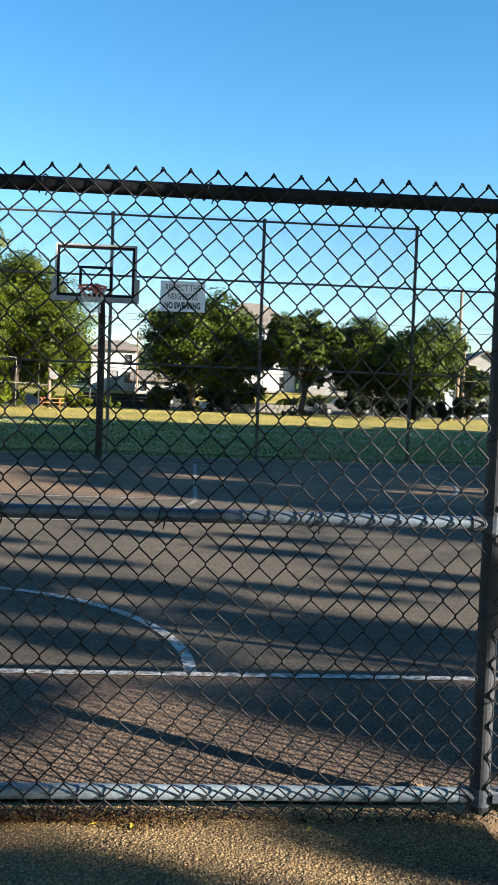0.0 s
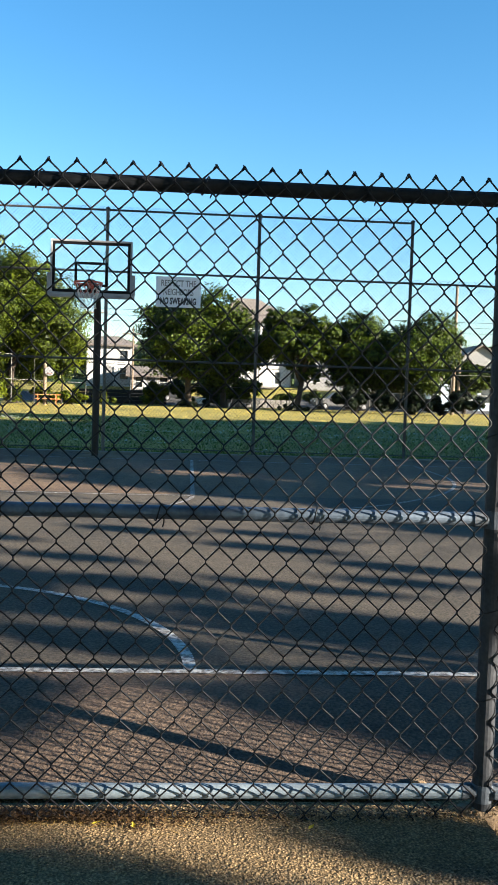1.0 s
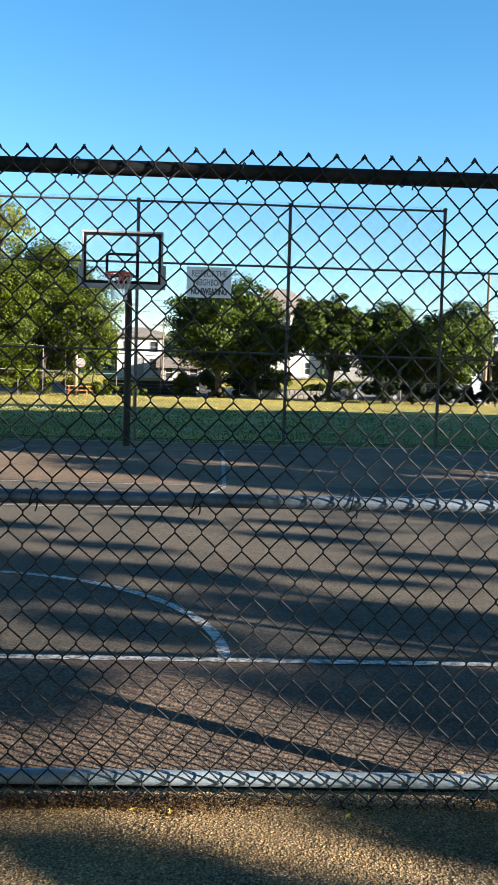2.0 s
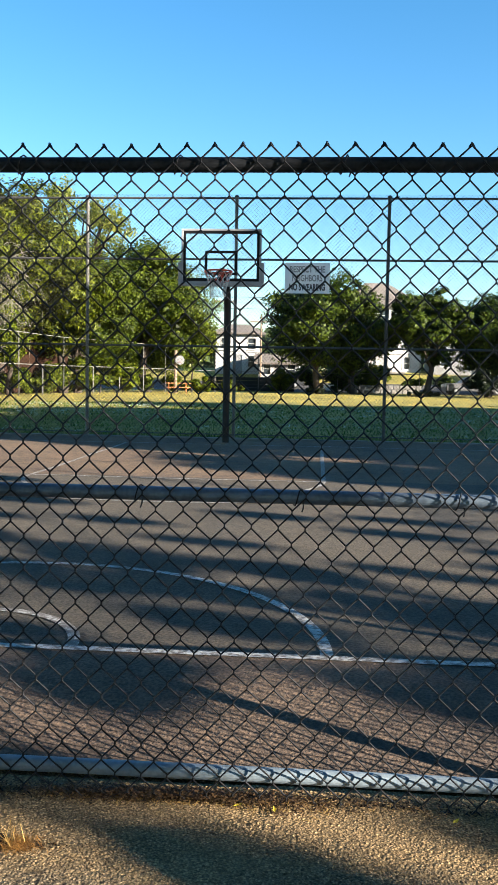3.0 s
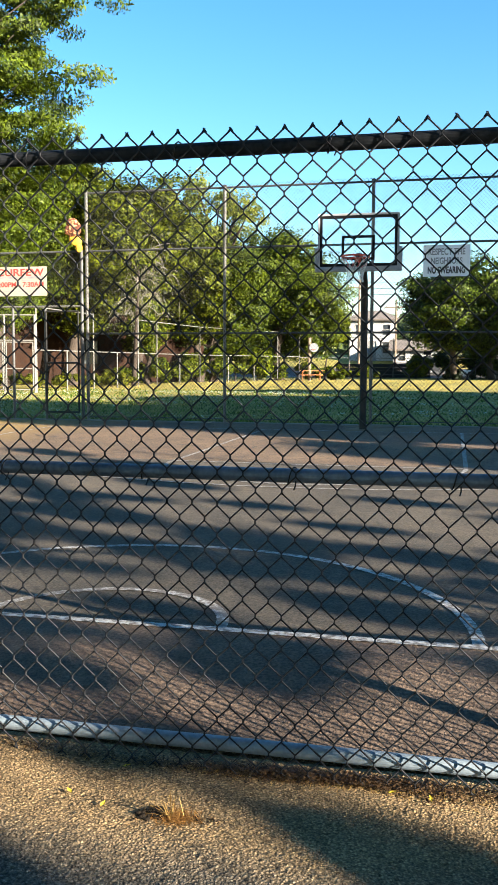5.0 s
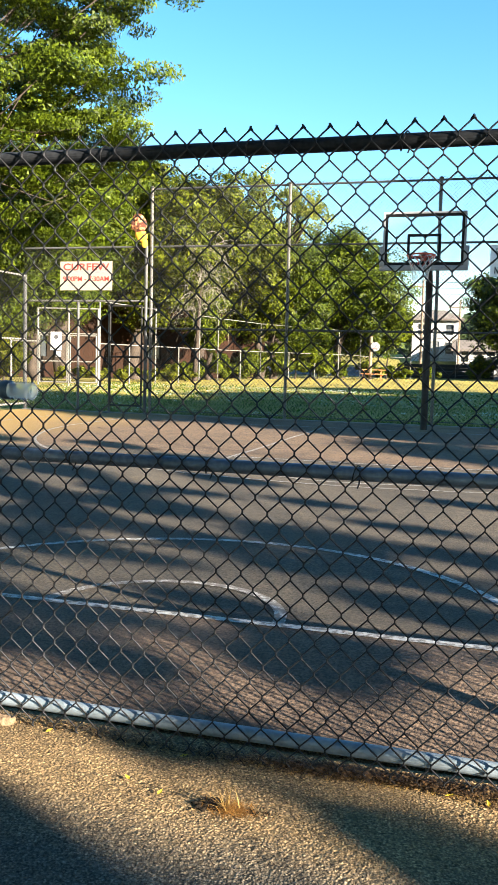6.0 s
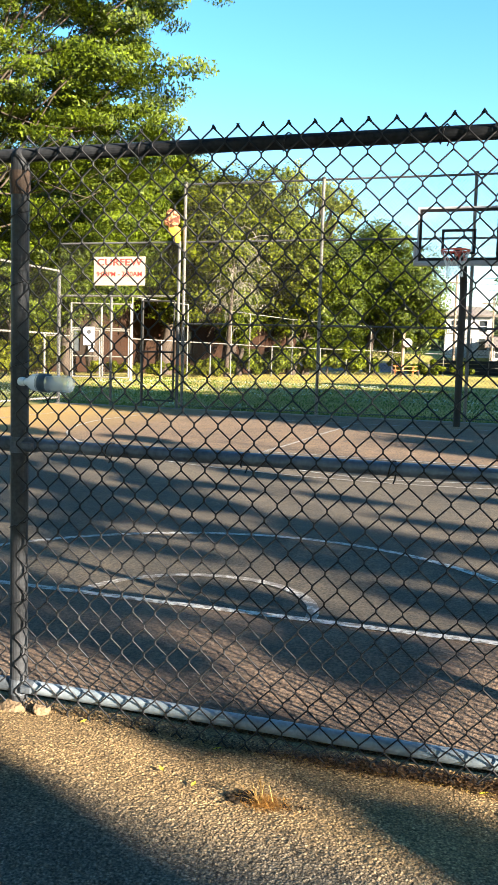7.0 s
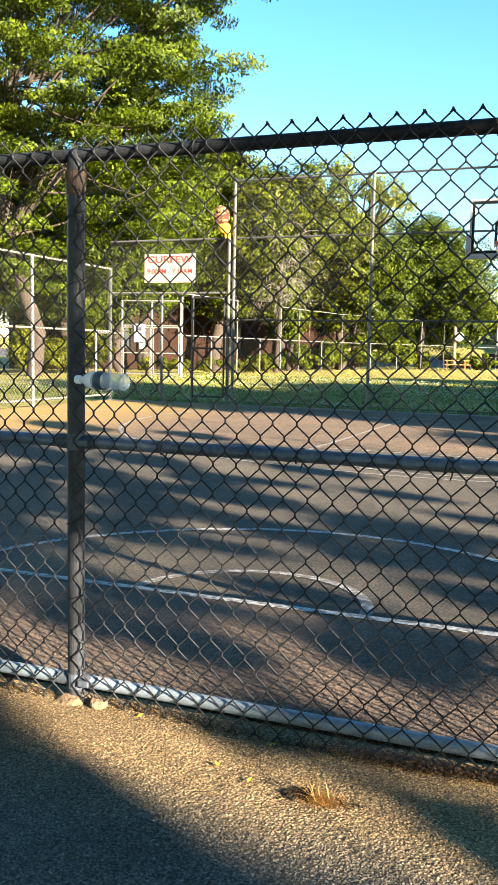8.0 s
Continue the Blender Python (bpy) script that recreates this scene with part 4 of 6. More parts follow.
for i, (x, y, rz) in enumerate(((0.59, -1.17, 20), (0.62, -1.46, 80), (0.48, -1.40, 140), (1.50, -1.17, 10), (0.06, -1.16, 60), (1.62, -1.19, 100), (2.2, -1.2, 45))):
    bm = bmesh.new()
    vs = [bm.verts.new(c) for c in ((-0.016, 0, 0), (-0.004, 0.008, 0.003), (0.016, 0.001, 0.006), (-0.002, -0.008, 0.002), (0, 0, -0.001))]
    for j in range(4):
        bm.faces.new((vs[j], vs[(j + 1) % 4], vs[4]))
    lf = part("fallen_leaf", bm, M_YELLOW)
    lf.matrix_basis = pose(x, y, float(path_z(x, y)) + 0.008, 0, 0, rz)
    tagged(lf, "small yellow fallen leaf on the path", "leaf", "fallen leaves on the path")


def tuft_spread(n):
    r = np.random.RandomState(77)
    a, d = r.uniform(0, 6.28, n), np.abs(r.normal(0, 0.022, n))
    return 0.0 + np.cos(a) * d * 1.8, np.sin(a) * d


tuft = tagged(empty("dry_grass_tuft", 0.85, -1.49, float(path_z(0.85, -1.49))), "dry straw-coloured grass tuft in a crack of the path", "grass tuft")
V, F_ = blades(24, 0, 1, 0, 1, 0.135, 0.0028, np.random.RandomState(14), lambda X, Y: 0 * X, 0.85, lambda n: tuple(c * 0.55 for c in tuft_spread(n)), 0.05)
obj("stem", fast_mesh("stem", V, F_), M_STRAW, tuft)["kind"] = "stuff"
V, F_ = blades(1000, 0, 1, 0, 1, 0.030, 0.0018, np.random.RandomState(15), lambda X, Y: 0 * X, 1.02, lambda n: (tuft_spread(n)[0] * 1.2 + 0.018, tuft_spread(n)[1] * 1.35), 0.55)
obj("thatch", fast_mesh("thatch", V, F_), M_THATCH, tuft)["kind"] = "stuff"
r_t = np.random.RandomState(5)
crumbs = []
for i in range(120):
    left_side = i % 4 > 0
    px_, py_, rad = r_t.normal(-0.06, 0.024) if left_side else r_t.uniform(0.06, 0.17), r_t.normal(0.006, 0.018), r_t.uniform(0.004, 0.010) if left_side else r_t.uniform(0.002, 0.005)
    crumbs.append((px_, py_, rad * 0.25, rad, rad * 0.9, rad * 0.6))
soil = part("root_soil", lumps(bmesh.new(), crumbs, 1, 0.5), M_SOIL, tuft, "dark crumbly soil")
soil["kind"] = "stuff"

for x, y, r, m, lab in ((-0.14, -1.13, 0.042, M_EARTH, "broken pinkish stone at the post foot"), (2.62, -0.92, 0.04, M_EARTH, "clod of earth on the court edge")):
    bm = lumps(bmesh.new(), [(0, 0, 0, r, r * 0.8, r * 0.62)], 2, 0.9)
    st = part("stone", bm, m)
    st.matrix_basis = pose(x, y, float(ground_z(x, y)) + r * 0.25, 8, 12, 40)
    tagged(st, lab, "stone", "stones at the fence foot")

# longer grass along the foot of the tall fence, and the field's own blades
def grass_patch(name, label, mat, sets):
    vs, fs, k = [], [], 0
    for n, x0, x1, y0, y1, ln, wd, seed in sets:
        V, F_ = blades(n, x0, x1, y0, y1, ln, wd, np.random.RandomState(seed), lambda X, Y: 0 * X - 0.035, 0.7)
        vs.append(V), fs.append(F_ + k)
        k += len(V)
    return tagged(obj(name, fast_mesh(name, np.concatenate(vs), np.concatenate(fs)), mat), label, "grass", kind="stuff")


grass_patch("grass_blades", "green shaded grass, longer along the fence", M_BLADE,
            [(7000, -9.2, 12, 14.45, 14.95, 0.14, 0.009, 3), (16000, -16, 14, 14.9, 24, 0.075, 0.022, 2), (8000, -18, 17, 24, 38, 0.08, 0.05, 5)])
grass_patch("sunlit_grass_blades", "grass coloured yellow for the sun at the far end of the field", M_SUNLIT_BLADE, [(15000, -20, 32, 37.5, 79, 0.05, 0.055, 6)])
bm = lumps(bmesh.new(), [(0.0, 12.95, -0.01, 0.35, 0.25, 0.035), (0.15, 13.3, -0.02, 0.6, 0.5, 0.04), (0.4, 14.0, -0.02, 0.9, 0.3, 0.05)], 3, 0.3)
tagged(part("pole_dirt", bm, M_EARTH), "bare tan earth around the hoop pole", "earth", kind="structure")

r_c = np.random.RandomState(8)
n_c = 16000
Yc = 15.0 + 20 * r_c.rand(n_c) ** 1.4
Xc = r_c.uniform(-17, 15, n_c)
sel = value_noise(Xc + 40, Yc, 2.2, 12) + 0.5 * value_noise(Xc + 40, Yc, 0.7, 13) > 0.72
Cc = np.stack([Xc, Yc, 0.02 + 0.03 * r_c.rand(n_c)], 1)[sel]
ac = r_c.uniform(0, 6.28, len(Cc))
sc = (0.016 + 0.0006 * (Cc[:, 1] - 14)) * r_c.uniform(0.5, 1.2, len(Cc))
uc = np.stack([np.cos(ac), np.sin(ac), 0.5 + 0 * ac], 1) * sc[:, None]
wc = np.stack([-np.sin(ac), np.cos(ac), 0.4 + 0 * ac], 1) * sc[:, None]
ic = np.arange(len(Cc)) * 4
tagged(obj("clover_flowers", fast_mesh("clover_flowers", np.stack([Cc - uc, Cc - wc, Cc + uc, Cc + wc], 1).reshape(-1, 3), np.stack([ic, ic + 1, ic + 2, ic + 3], 1)), M_CLOVER),
       "pale clover flowers scattered through the shaded grass", "clover", kind="stuff")


# ---- trees ----
def leaf_quads(C, N, size, r, slim=0.5):
    """Leaves as diamond faces folded along the middle: centres C, rough normals N."""
    n = len(C)
    N = N + r.normal(0, 0.55, (n, 3)) + np.array([0, 0, 0.25])
    N /= np.linalg.norm(N, axis=1, keepdims=True) + 1e-9
    A = np.cross(N, r.normal(0, 1, (n, 3)))
    A /= np.linalg.norm(A, axis=1, keepdims=True) + 1e-9
    B = np.cross(N, A)
    s = (size * r.uniform(0.55, 1.25, n))[:, None]
    V = np.stack([C - A * s / 2, C + B * s * slim / 2 + N * s * 0.06, C + A * s / 2, C - B * s * slim / 2 + N * s * 0.06], 1).reshape(-1, 3)
    i = np.arange(n) * 4
    return V, np.stack([i, i + 1, i + 2, i + 3], 1)


def leaf_tris(C, N, size, r, slim=0.8):
    """Far foliage: one tapered face a leaf."""
    n = len(C)
    N = N + r.normal(0, 0.38, (n, 3)) + np.array([0, 0, 0.25])
    N /= np.linalg.norm(N, axis=1, keepdims=True) + 1e-9
    A = np.cross(N, r.normal(0, 1, (n, 3)))
    A /= np.linalg.norm(A, axis=1, keepdims=True) + 1e-9
    B = np.cross(N, A)
    s = (size * r.uniform(0.55, 1.3, n))[:, None]
    V = np.stack([C - A * s / 2 - B * s * slim / 2, C - A * s / 2 + B * s * slim / 2, C + A * s / 2], 1).reshape(-1, 3)
    i = np.arange(n) * 3
    return V, np.stack([i, i + 1, i + 2], 1)


def tree(name, x, y, height, radius, base, leaves, leaf, seed, mat, label, lobes=16, limb=0.42, trunk=0.0, group="", gappy=0.0, squash=1.0, clump=0.30, category="tree", z0=None, near=False, flat=0.6, many=48, core=0.20, skew=0.0, bough=1.0, slim=0.8):
    """A tapered trunk with forking limbs; the crown is many clumps of leaves spread over uneven lobes."""
    r = np.random.RandomState(seed)
    z0 = float(ground_z(x, y)) - 0.03 if z0 is None else z0
    root = tagged(empty(name, x, y, z0), label, category, group)
    tr = trunk or 0.022 * height + 0.05
    cz, hz = (base + height) / 2, (height - base) / 2
    D = r.normal(0, 1, (lobes, 3))
    D /= np.linalg.norm(D, axis=1, keepdims=True)
    rad = r.uniform(0.35, 0.78, lobes)
    L = np.stack([D[:, 0] * rad * radius, D[:, 1] * rad * radius * squash, cz + D[:, 2] * rad * hz], 1)
    L[:, 0] += skew * (L[:, 2] - cz) / hz
    R = np.minimum(radius, hz) * r.uniform(0.30, 0.55, lobes) * bough
    fork = np.array([0.15 * radius * r.normal(), 0.1 * radius * r.normal(), base + 0.25 * hz])
    t = np.linspace(0, 1, 9)[:, None]
    stem = np.array([0, 0, -0.2]) * (1 - t) + np.array([fork[0], fork[1], base + 1.1 * hz]) * t + 0.06 * radius * np.sin(t * 5 + seed) * np.array([1, 0.6, 0])
    stem[0, :2] = 0
    tube_obj("trunk", stem[None], (tr * (1.15 - 0.85 * t[:, 0]))[None], M_BARK, root, 9)
    limbs, radii = [], []
    for i in range(lobes):
        k = r.randint(3, 8)
        a, b = stem[k], L[i] * 1.0
        mid = (a + b) / 2 + np.array([0, 0, -0.12 * np.linalg.norm(b - a)]) + r.normal(0, 0.05 * radius, 3)
        u = np.linspace(0, 1, 7)[:, None]
        limbs.append((1 - u) ** 2 * a + 2 * u * (1 - u) * mid + u * u * b)
        radii.append(tr * limb * (1 - 0.85 * u[:, 0]))
    for lp, lr in zip(limbs, radii):
        tube_obj("limb", lp[None], lr[None], M_BARK, root, 6)
    per = np.maximum(1, (leaves * R ** 2 / np.sum(R ** 2)).astype(int))
    C, N = [], []
    for i in range(lobes):
        m = max(8, int(many * (1 - gappy)))
        d = r.normal(0, 1, (m, 3))
        d /= np.linalg.norm(d, axis=1, keepdims=True)
        cc = d * (R[i] * r.uniform(0.55, 1.05, (m, 1)))
        cc[:, 2] *= 0.85
        pick = r.randint(0, m, per[i])
        off = r.normal(0, 1, (per[i], 3))
        off *= (r.uniform(0, 1, (per[i], 1)) ** 0.4) / (np.linalg.norm(off, axis=1, keepdims=True) + 1e-9) * np.array([1, 1, flat]) * R[i] * clump
        C.append(L[i] + cc[pick] + off)
        N.append(d[pick])
    C, N = np.concatenate(C), np.concatenate(N)
    C[:, 2] = np.maximum(C[:, 2], 0.1)
    if near:
        V, F_ = leaf_quads(C, N, leaf, r)
    else:
        V, F_ = leaf_tris(C, N, leaf, r, slim)
    n_core = int(core * leaves)
    if n_core:
        w = r.randint(0, lobes, n_core)
        d = r.normal(0, 1, (n_core, 3))
        d *= (r.uniform(0, 0.5, (n_core, 1)) / (np.linalg.norm(d, axis=1, keepdims=True) + 1e-9))
        Ci = L[w] + d * R[w][:, None]
        Ci[:, 2] = np.maximum(Ci[:, 2], 0.1)
        V2, F2 = (leaf_quads if near else leaf_tris)(Ci, d, leaf * 1.7, r)
        V, F_ = np.concatenate([V, V2]), np.concatenate([F_, F2 + len(V)])
    crown = obj("crown", fast_mesh("crown", V, F_), mat, root)
    return root


def bare_tree(name, x, y, height, spread, seed, label):
    """A leafless crown of arching pale twigs."""
    r = np.random.RandomState(seed)
    root = tagged(empty(name, x, y, 0), label, "tree")
    t = np.linspace(0, 1, 7)[:, None]
    stem = np.array([0, 0, -0.1]) * (1 - t) + np.array([0.3, 0.2, height * 0.7]) * t
    tube_obj("trunk", stem[None], (0.14 * (1.1 - 0.8 * t[:, 0]))[None], M_BARK, root, 8)
    for level, n, rad in ((0, 20, 0.030), (1, 60, 0.018), (2, 150, 0.012)):
        paths = []
        for i in range(n):
            a = stem[r.randint(4, 7)] + r.normal(0, spread * 0.16 * level, 3)
            ang, up = r.uniform(0, 6.28), r.uniform(-0.2, 0.9)
            ln = spread * (0.9, 0.55, 0.35)[level] * r.uniform(0.5, 1)
            b = a + np.array([math.cos(ang) * ln, math.sin(ang) * ln, up * ln])
            u = np.linspace(0, 1, 6)[:, None]
            mid = (a + b) / 2 + np.array([0, 0, 0.25 * ln])
            paths.append((1 - u) ** 2 * a + 2 * u * (1 - u) * mid + u * u * (b - np.array([0, 0, (0.2, 0.8, 1.5)[level] * ln])))
        if level == 0:
            for q in paths:
                tube_obj("branch", np.array([q]), rad * np.linspace(1, 0.3, 6)[None, :], M_DEADWOOD, root, 4)
        else:
            tube_obj("twig_mass", np.array(paths), rad * np.linspace(1, 0.3, 6)[None, :], M_DEADWOOD, root, 4)["kind"] = "stuff"
    return root


def shrub(x, y, w, h, leaves, leaf, seed, mat, label, name="shrub"):
    return tree(name, x, y, h, w / 2, 0.05, leaves, leaf, seed, mat, label, lobes=11, trunk=0.06, category="shrub")


# beside the gateway and along the brick wall
tree("shade_tree", -20.6, 27.5, 27.0, 12.2, 1.4, 400000, 0.165, 21, M_LEAF_YEL, "large spreading tree with feathery yellow-green foliage", 120, limb=0.17, trunk=0.30, clump=0.32, flat=0.30, many=9, core=0, skew=3.0, bough=0.55, slim=0.5)
tree("tree", -22.6, 41.0, 14.0, 4.6, 4.5, 52000, 0.15, 35, M_LEAF, "leafy green tree behind the large spreading tree", 26)
tree("tree", -23.0, 33.8, 9.5, 4.6, 0.8, 48720, 0.120, 34, M_LEAF, "full green tree under the large spreading tree", 30, core=0.2)
tree("tree", -27.0, 37.0, 12.0, 5.5, 1.0, 46000, 0.20, 22, M_LEAF, "leafy green tree behind the side fence", 26)
tree("tree", -21.5, 36.5, 9.0, 3.8, 2.2, 63336, 0.128, 23, M_LEAF_YEL, "smaller yellow-green tree by the gate", 18)
tree("tree", -19.8, 44.5, 13.5, 4.6, 3.0, 70000, 0.19, 24, M_LEAF_OLIVE, "dense olive-green tree by the brick wall", 18, bough=1.15)
tree("tree", -18.4, 51.0, 14.0, 4.9, 2.8, 70000, 0.19, 25, M_LEAF_OLIVE, "dense olive tree with yellowing leaves", 18, bough=1.15)
bare_tree("bare_tree", -15.9, 44.0, 9.9, 2.9, 26, "half-dead pale grey tree with tangled bare twigs")
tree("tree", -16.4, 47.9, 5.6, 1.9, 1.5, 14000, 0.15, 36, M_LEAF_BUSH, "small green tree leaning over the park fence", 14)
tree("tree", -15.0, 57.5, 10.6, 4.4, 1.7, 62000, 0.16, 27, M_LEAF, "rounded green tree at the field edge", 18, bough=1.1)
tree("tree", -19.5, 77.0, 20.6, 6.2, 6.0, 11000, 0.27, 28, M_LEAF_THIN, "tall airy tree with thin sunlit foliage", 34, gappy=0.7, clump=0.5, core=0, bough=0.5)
tree("tree", -11.8, 66.9, 12.1, 5.3, 1.0, 76000, 0.18, 29, M_LEAF, "broad green tree at the corner of the field", 20, bough=1.1)
tree("tree", -8.5, 69.2, 6.6, 2.3, 2.0, 10000, 0.20, 30, M_LEAF_BUSH, "small yellowing tree at the corner of the field", 14, trunk=0.07)
tree("tree", -30.0, 58.0, 14.0, 6.5, 2.0, 32000, 0.28, 31, M_LEAF_OLIVE, "tall green tree behind the brick wall", 22)
tree("tree", -24.5, 43.0, 9.5, 4.2, 2.6, 48720, 0.152, 32, M_LEAF, "green tree growing close to the brick wall", 20)
tree("tree", -15.4, 55.5, 10.4, 3.8, 2.4, 48000, 0.18, 33, M_LEAF_OLIVE, "olive-green tree in the corner of the park", 22)
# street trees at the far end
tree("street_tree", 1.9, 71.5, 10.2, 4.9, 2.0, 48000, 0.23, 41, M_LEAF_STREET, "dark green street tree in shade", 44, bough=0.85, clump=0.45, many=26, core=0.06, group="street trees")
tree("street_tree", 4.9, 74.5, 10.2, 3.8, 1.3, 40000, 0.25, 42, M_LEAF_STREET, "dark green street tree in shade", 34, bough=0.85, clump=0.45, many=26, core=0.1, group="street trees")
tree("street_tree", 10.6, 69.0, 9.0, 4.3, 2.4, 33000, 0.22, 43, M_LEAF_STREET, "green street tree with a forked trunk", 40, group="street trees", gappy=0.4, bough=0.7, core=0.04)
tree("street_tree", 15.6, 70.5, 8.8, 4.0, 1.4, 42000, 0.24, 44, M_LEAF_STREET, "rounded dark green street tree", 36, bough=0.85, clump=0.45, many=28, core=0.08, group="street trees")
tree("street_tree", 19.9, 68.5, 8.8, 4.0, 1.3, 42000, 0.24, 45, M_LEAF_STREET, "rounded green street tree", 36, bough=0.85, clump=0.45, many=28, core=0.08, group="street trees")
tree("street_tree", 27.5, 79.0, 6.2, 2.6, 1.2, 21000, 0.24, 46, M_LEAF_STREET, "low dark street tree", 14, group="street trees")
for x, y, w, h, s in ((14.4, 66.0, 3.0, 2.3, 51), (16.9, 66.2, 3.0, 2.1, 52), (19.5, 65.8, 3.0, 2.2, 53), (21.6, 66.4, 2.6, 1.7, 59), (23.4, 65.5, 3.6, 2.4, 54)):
    shrub(x, y, w, h, 11000, 0.15, s, M_LEAF_SHADED, "clipped dark round shrub by the far fence")
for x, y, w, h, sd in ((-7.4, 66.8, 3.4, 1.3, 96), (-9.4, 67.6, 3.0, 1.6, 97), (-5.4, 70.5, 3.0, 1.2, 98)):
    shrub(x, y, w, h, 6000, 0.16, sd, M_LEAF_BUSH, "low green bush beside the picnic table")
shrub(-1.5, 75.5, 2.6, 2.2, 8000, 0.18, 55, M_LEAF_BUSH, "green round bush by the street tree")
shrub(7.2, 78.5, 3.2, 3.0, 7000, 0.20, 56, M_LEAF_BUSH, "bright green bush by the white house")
# shrubs added to darken the shaded ground before the white house
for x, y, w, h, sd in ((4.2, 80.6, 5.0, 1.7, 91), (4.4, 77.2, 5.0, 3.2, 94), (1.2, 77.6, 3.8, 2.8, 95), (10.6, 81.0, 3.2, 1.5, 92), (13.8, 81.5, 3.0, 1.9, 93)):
    shrub(x, y, w, h, 6000, 0.18, sd, M_LEAF_STREET, "dark green shrub added to darken the foot of the white house")
shrub(2.2, 71.5, 5.0, 0.9, 4000, 0.18, 57, M_LEAF_SHADED, "low dark hedge at the foot of the street tree")
shrub(10.0, 67.0, 3.2, 0.6, 3000, 0.16, 58, M_LEAF_SHADED, "low dark planting round the trunk")
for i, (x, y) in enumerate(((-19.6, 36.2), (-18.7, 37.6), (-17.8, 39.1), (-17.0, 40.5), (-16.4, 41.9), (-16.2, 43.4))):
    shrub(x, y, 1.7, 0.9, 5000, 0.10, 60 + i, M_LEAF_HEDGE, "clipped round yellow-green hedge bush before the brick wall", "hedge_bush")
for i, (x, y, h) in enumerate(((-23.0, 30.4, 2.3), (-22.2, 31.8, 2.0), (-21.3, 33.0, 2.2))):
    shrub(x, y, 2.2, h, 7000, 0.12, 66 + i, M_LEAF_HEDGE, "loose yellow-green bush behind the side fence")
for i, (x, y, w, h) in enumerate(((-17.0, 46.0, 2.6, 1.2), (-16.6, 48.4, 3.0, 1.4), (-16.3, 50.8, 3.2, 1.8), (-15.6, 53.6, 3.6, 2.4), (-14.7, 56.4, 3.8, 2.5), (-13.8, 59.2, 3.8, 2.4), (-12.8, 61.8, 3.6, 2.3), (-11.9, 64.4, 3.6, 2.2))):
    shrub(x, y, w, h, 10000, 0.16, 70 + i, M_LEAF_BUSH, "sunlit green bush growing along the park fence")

# unseen trees placed right of the path to throw long shade on court, field
UNSEEN_TREES = ((24, -21, 15, 4.2, 3.0, 9000, 0.5), (24, -13.66, 11, 1.55, 1.5, 16000, 0.32), (24.5, 0.9, 12.6, 1.5, 8.6, 9000, 0.35), (24, -1.35, 9.0, 1.9, 2.5, 12000, 0.32),
              (24, 5.6, 14.5, 4.6, 0.8, 14000, 0.6), (25, 11.8, 14, 4.6, 0.8, 14000, 0.6), (24, 18, 12.4, 4.6, 0.8, 13000, 0.6), (25, 24.5, 11.8, 4.2, 0.8, 11000, 0.6),
              (24, 31, 7.2, 3.8, 0.4, 9000, 0.55), (24.5, 36.5, 4.6, 3.2, 0.3, 7000, 0.5))
for i, (x, y, h, rad, base, n, lf) in enumerate(UNSEEN_TREES):
    tree("unseen_tree", x, y, h, rad, base, n, lf, 80 + i, M_LEAF, "unseen leafy tree placed to shade the court", 24, group="park trees", clump=0.26, trunk=0.05 if base > 7 else 0.0)
# unseen trees added behind the path to block sky light
for i, (x, y, h, rad) in enumerate(((-15, -13.0, 20, 7.5), (-6, -12.5, 21, 7.5), (2, -10.6, 21, 6.6), (9, -14.6, 21, 7.5), (-8.5, -8.5, 19, 7.5), (18, -20.5, 20, 7.5))):
    tree("unseen_tree", x, y, h, rad, 5.0, 13000, 0.9, 180 + i, M_LEAF, "unseen tall leafy tree added to block sky light", 30, group="park trees", clump=0.34)


def bough_tree(x, y, height, boughs, seed, label, trunk=0.1):
    """A tree whose limbs each carry one uneven bough of small leaves: (x, y, z, half width, half height)."""
    r = np.random.RandomState(seed)
    root = tagged(empty("unseen_tree", x, y, float(ground_z(x, y)) - 0.03), label, "tree", "park trees")
    z0 = root.location.z
    t = np.linspace(0, 1, 10)[:, None]
    stem = np.array([0, 0, -0.2]) * (1 - t) + np.array([0.1, 0.05, height]) * t + 0.05 * np.sin(t * 6 + seed) * np.array([1, 0.4, 0])
    tube_obj("trunk", stem[None], (trunk * (1.1 - 0.8 * t[:, 0]))[None], M_BARK, root, 9)
    C, N = [], []
    for bx, by, bz, hw, hh in boughs:
        b = np.array([bx - x, by - y, bz - z0])
        a = stem[min(8, max(3, int(9 * (b[2] - 0.9) / height)))]
        u = np.linspace(0, 1, 8)[:, None]
        mid = (a + b) / 2 + np.array([0, 0, 0.1]) + r.normal(0, 0.06, 3)
        tube_obj("limb", ((1 - u) ** 2 * a + 2 * u * (1 - u) * mid + u * u * b)[None], (trunk * 0.22 * (1 - 0.8 * u[:, 0]))[None], M_BARK, root, 6)
        n = int(830 * (hw + 0.1) * (hh + 0.1) / 0.06)
        knot = r.normal(0, 0.5, (26, 3))
        d = knot[r.randint(0, 26, n)] + r.normal(0, 0.24, (n, 3))
        d /= np.maximum(1, np.linalg.norm(d, axis=1, keepdims=True))
        C.append(b + d * np.array([0.3, hw, hh]))
        N.append(d)
    V, F_ = leaf_quads(np.concatenate(C), np.concatenate(N), 0.100, r, 0.6)
    obj("crown", fast_mesh("crown", V, F_), M_LEAF, root)
    return root


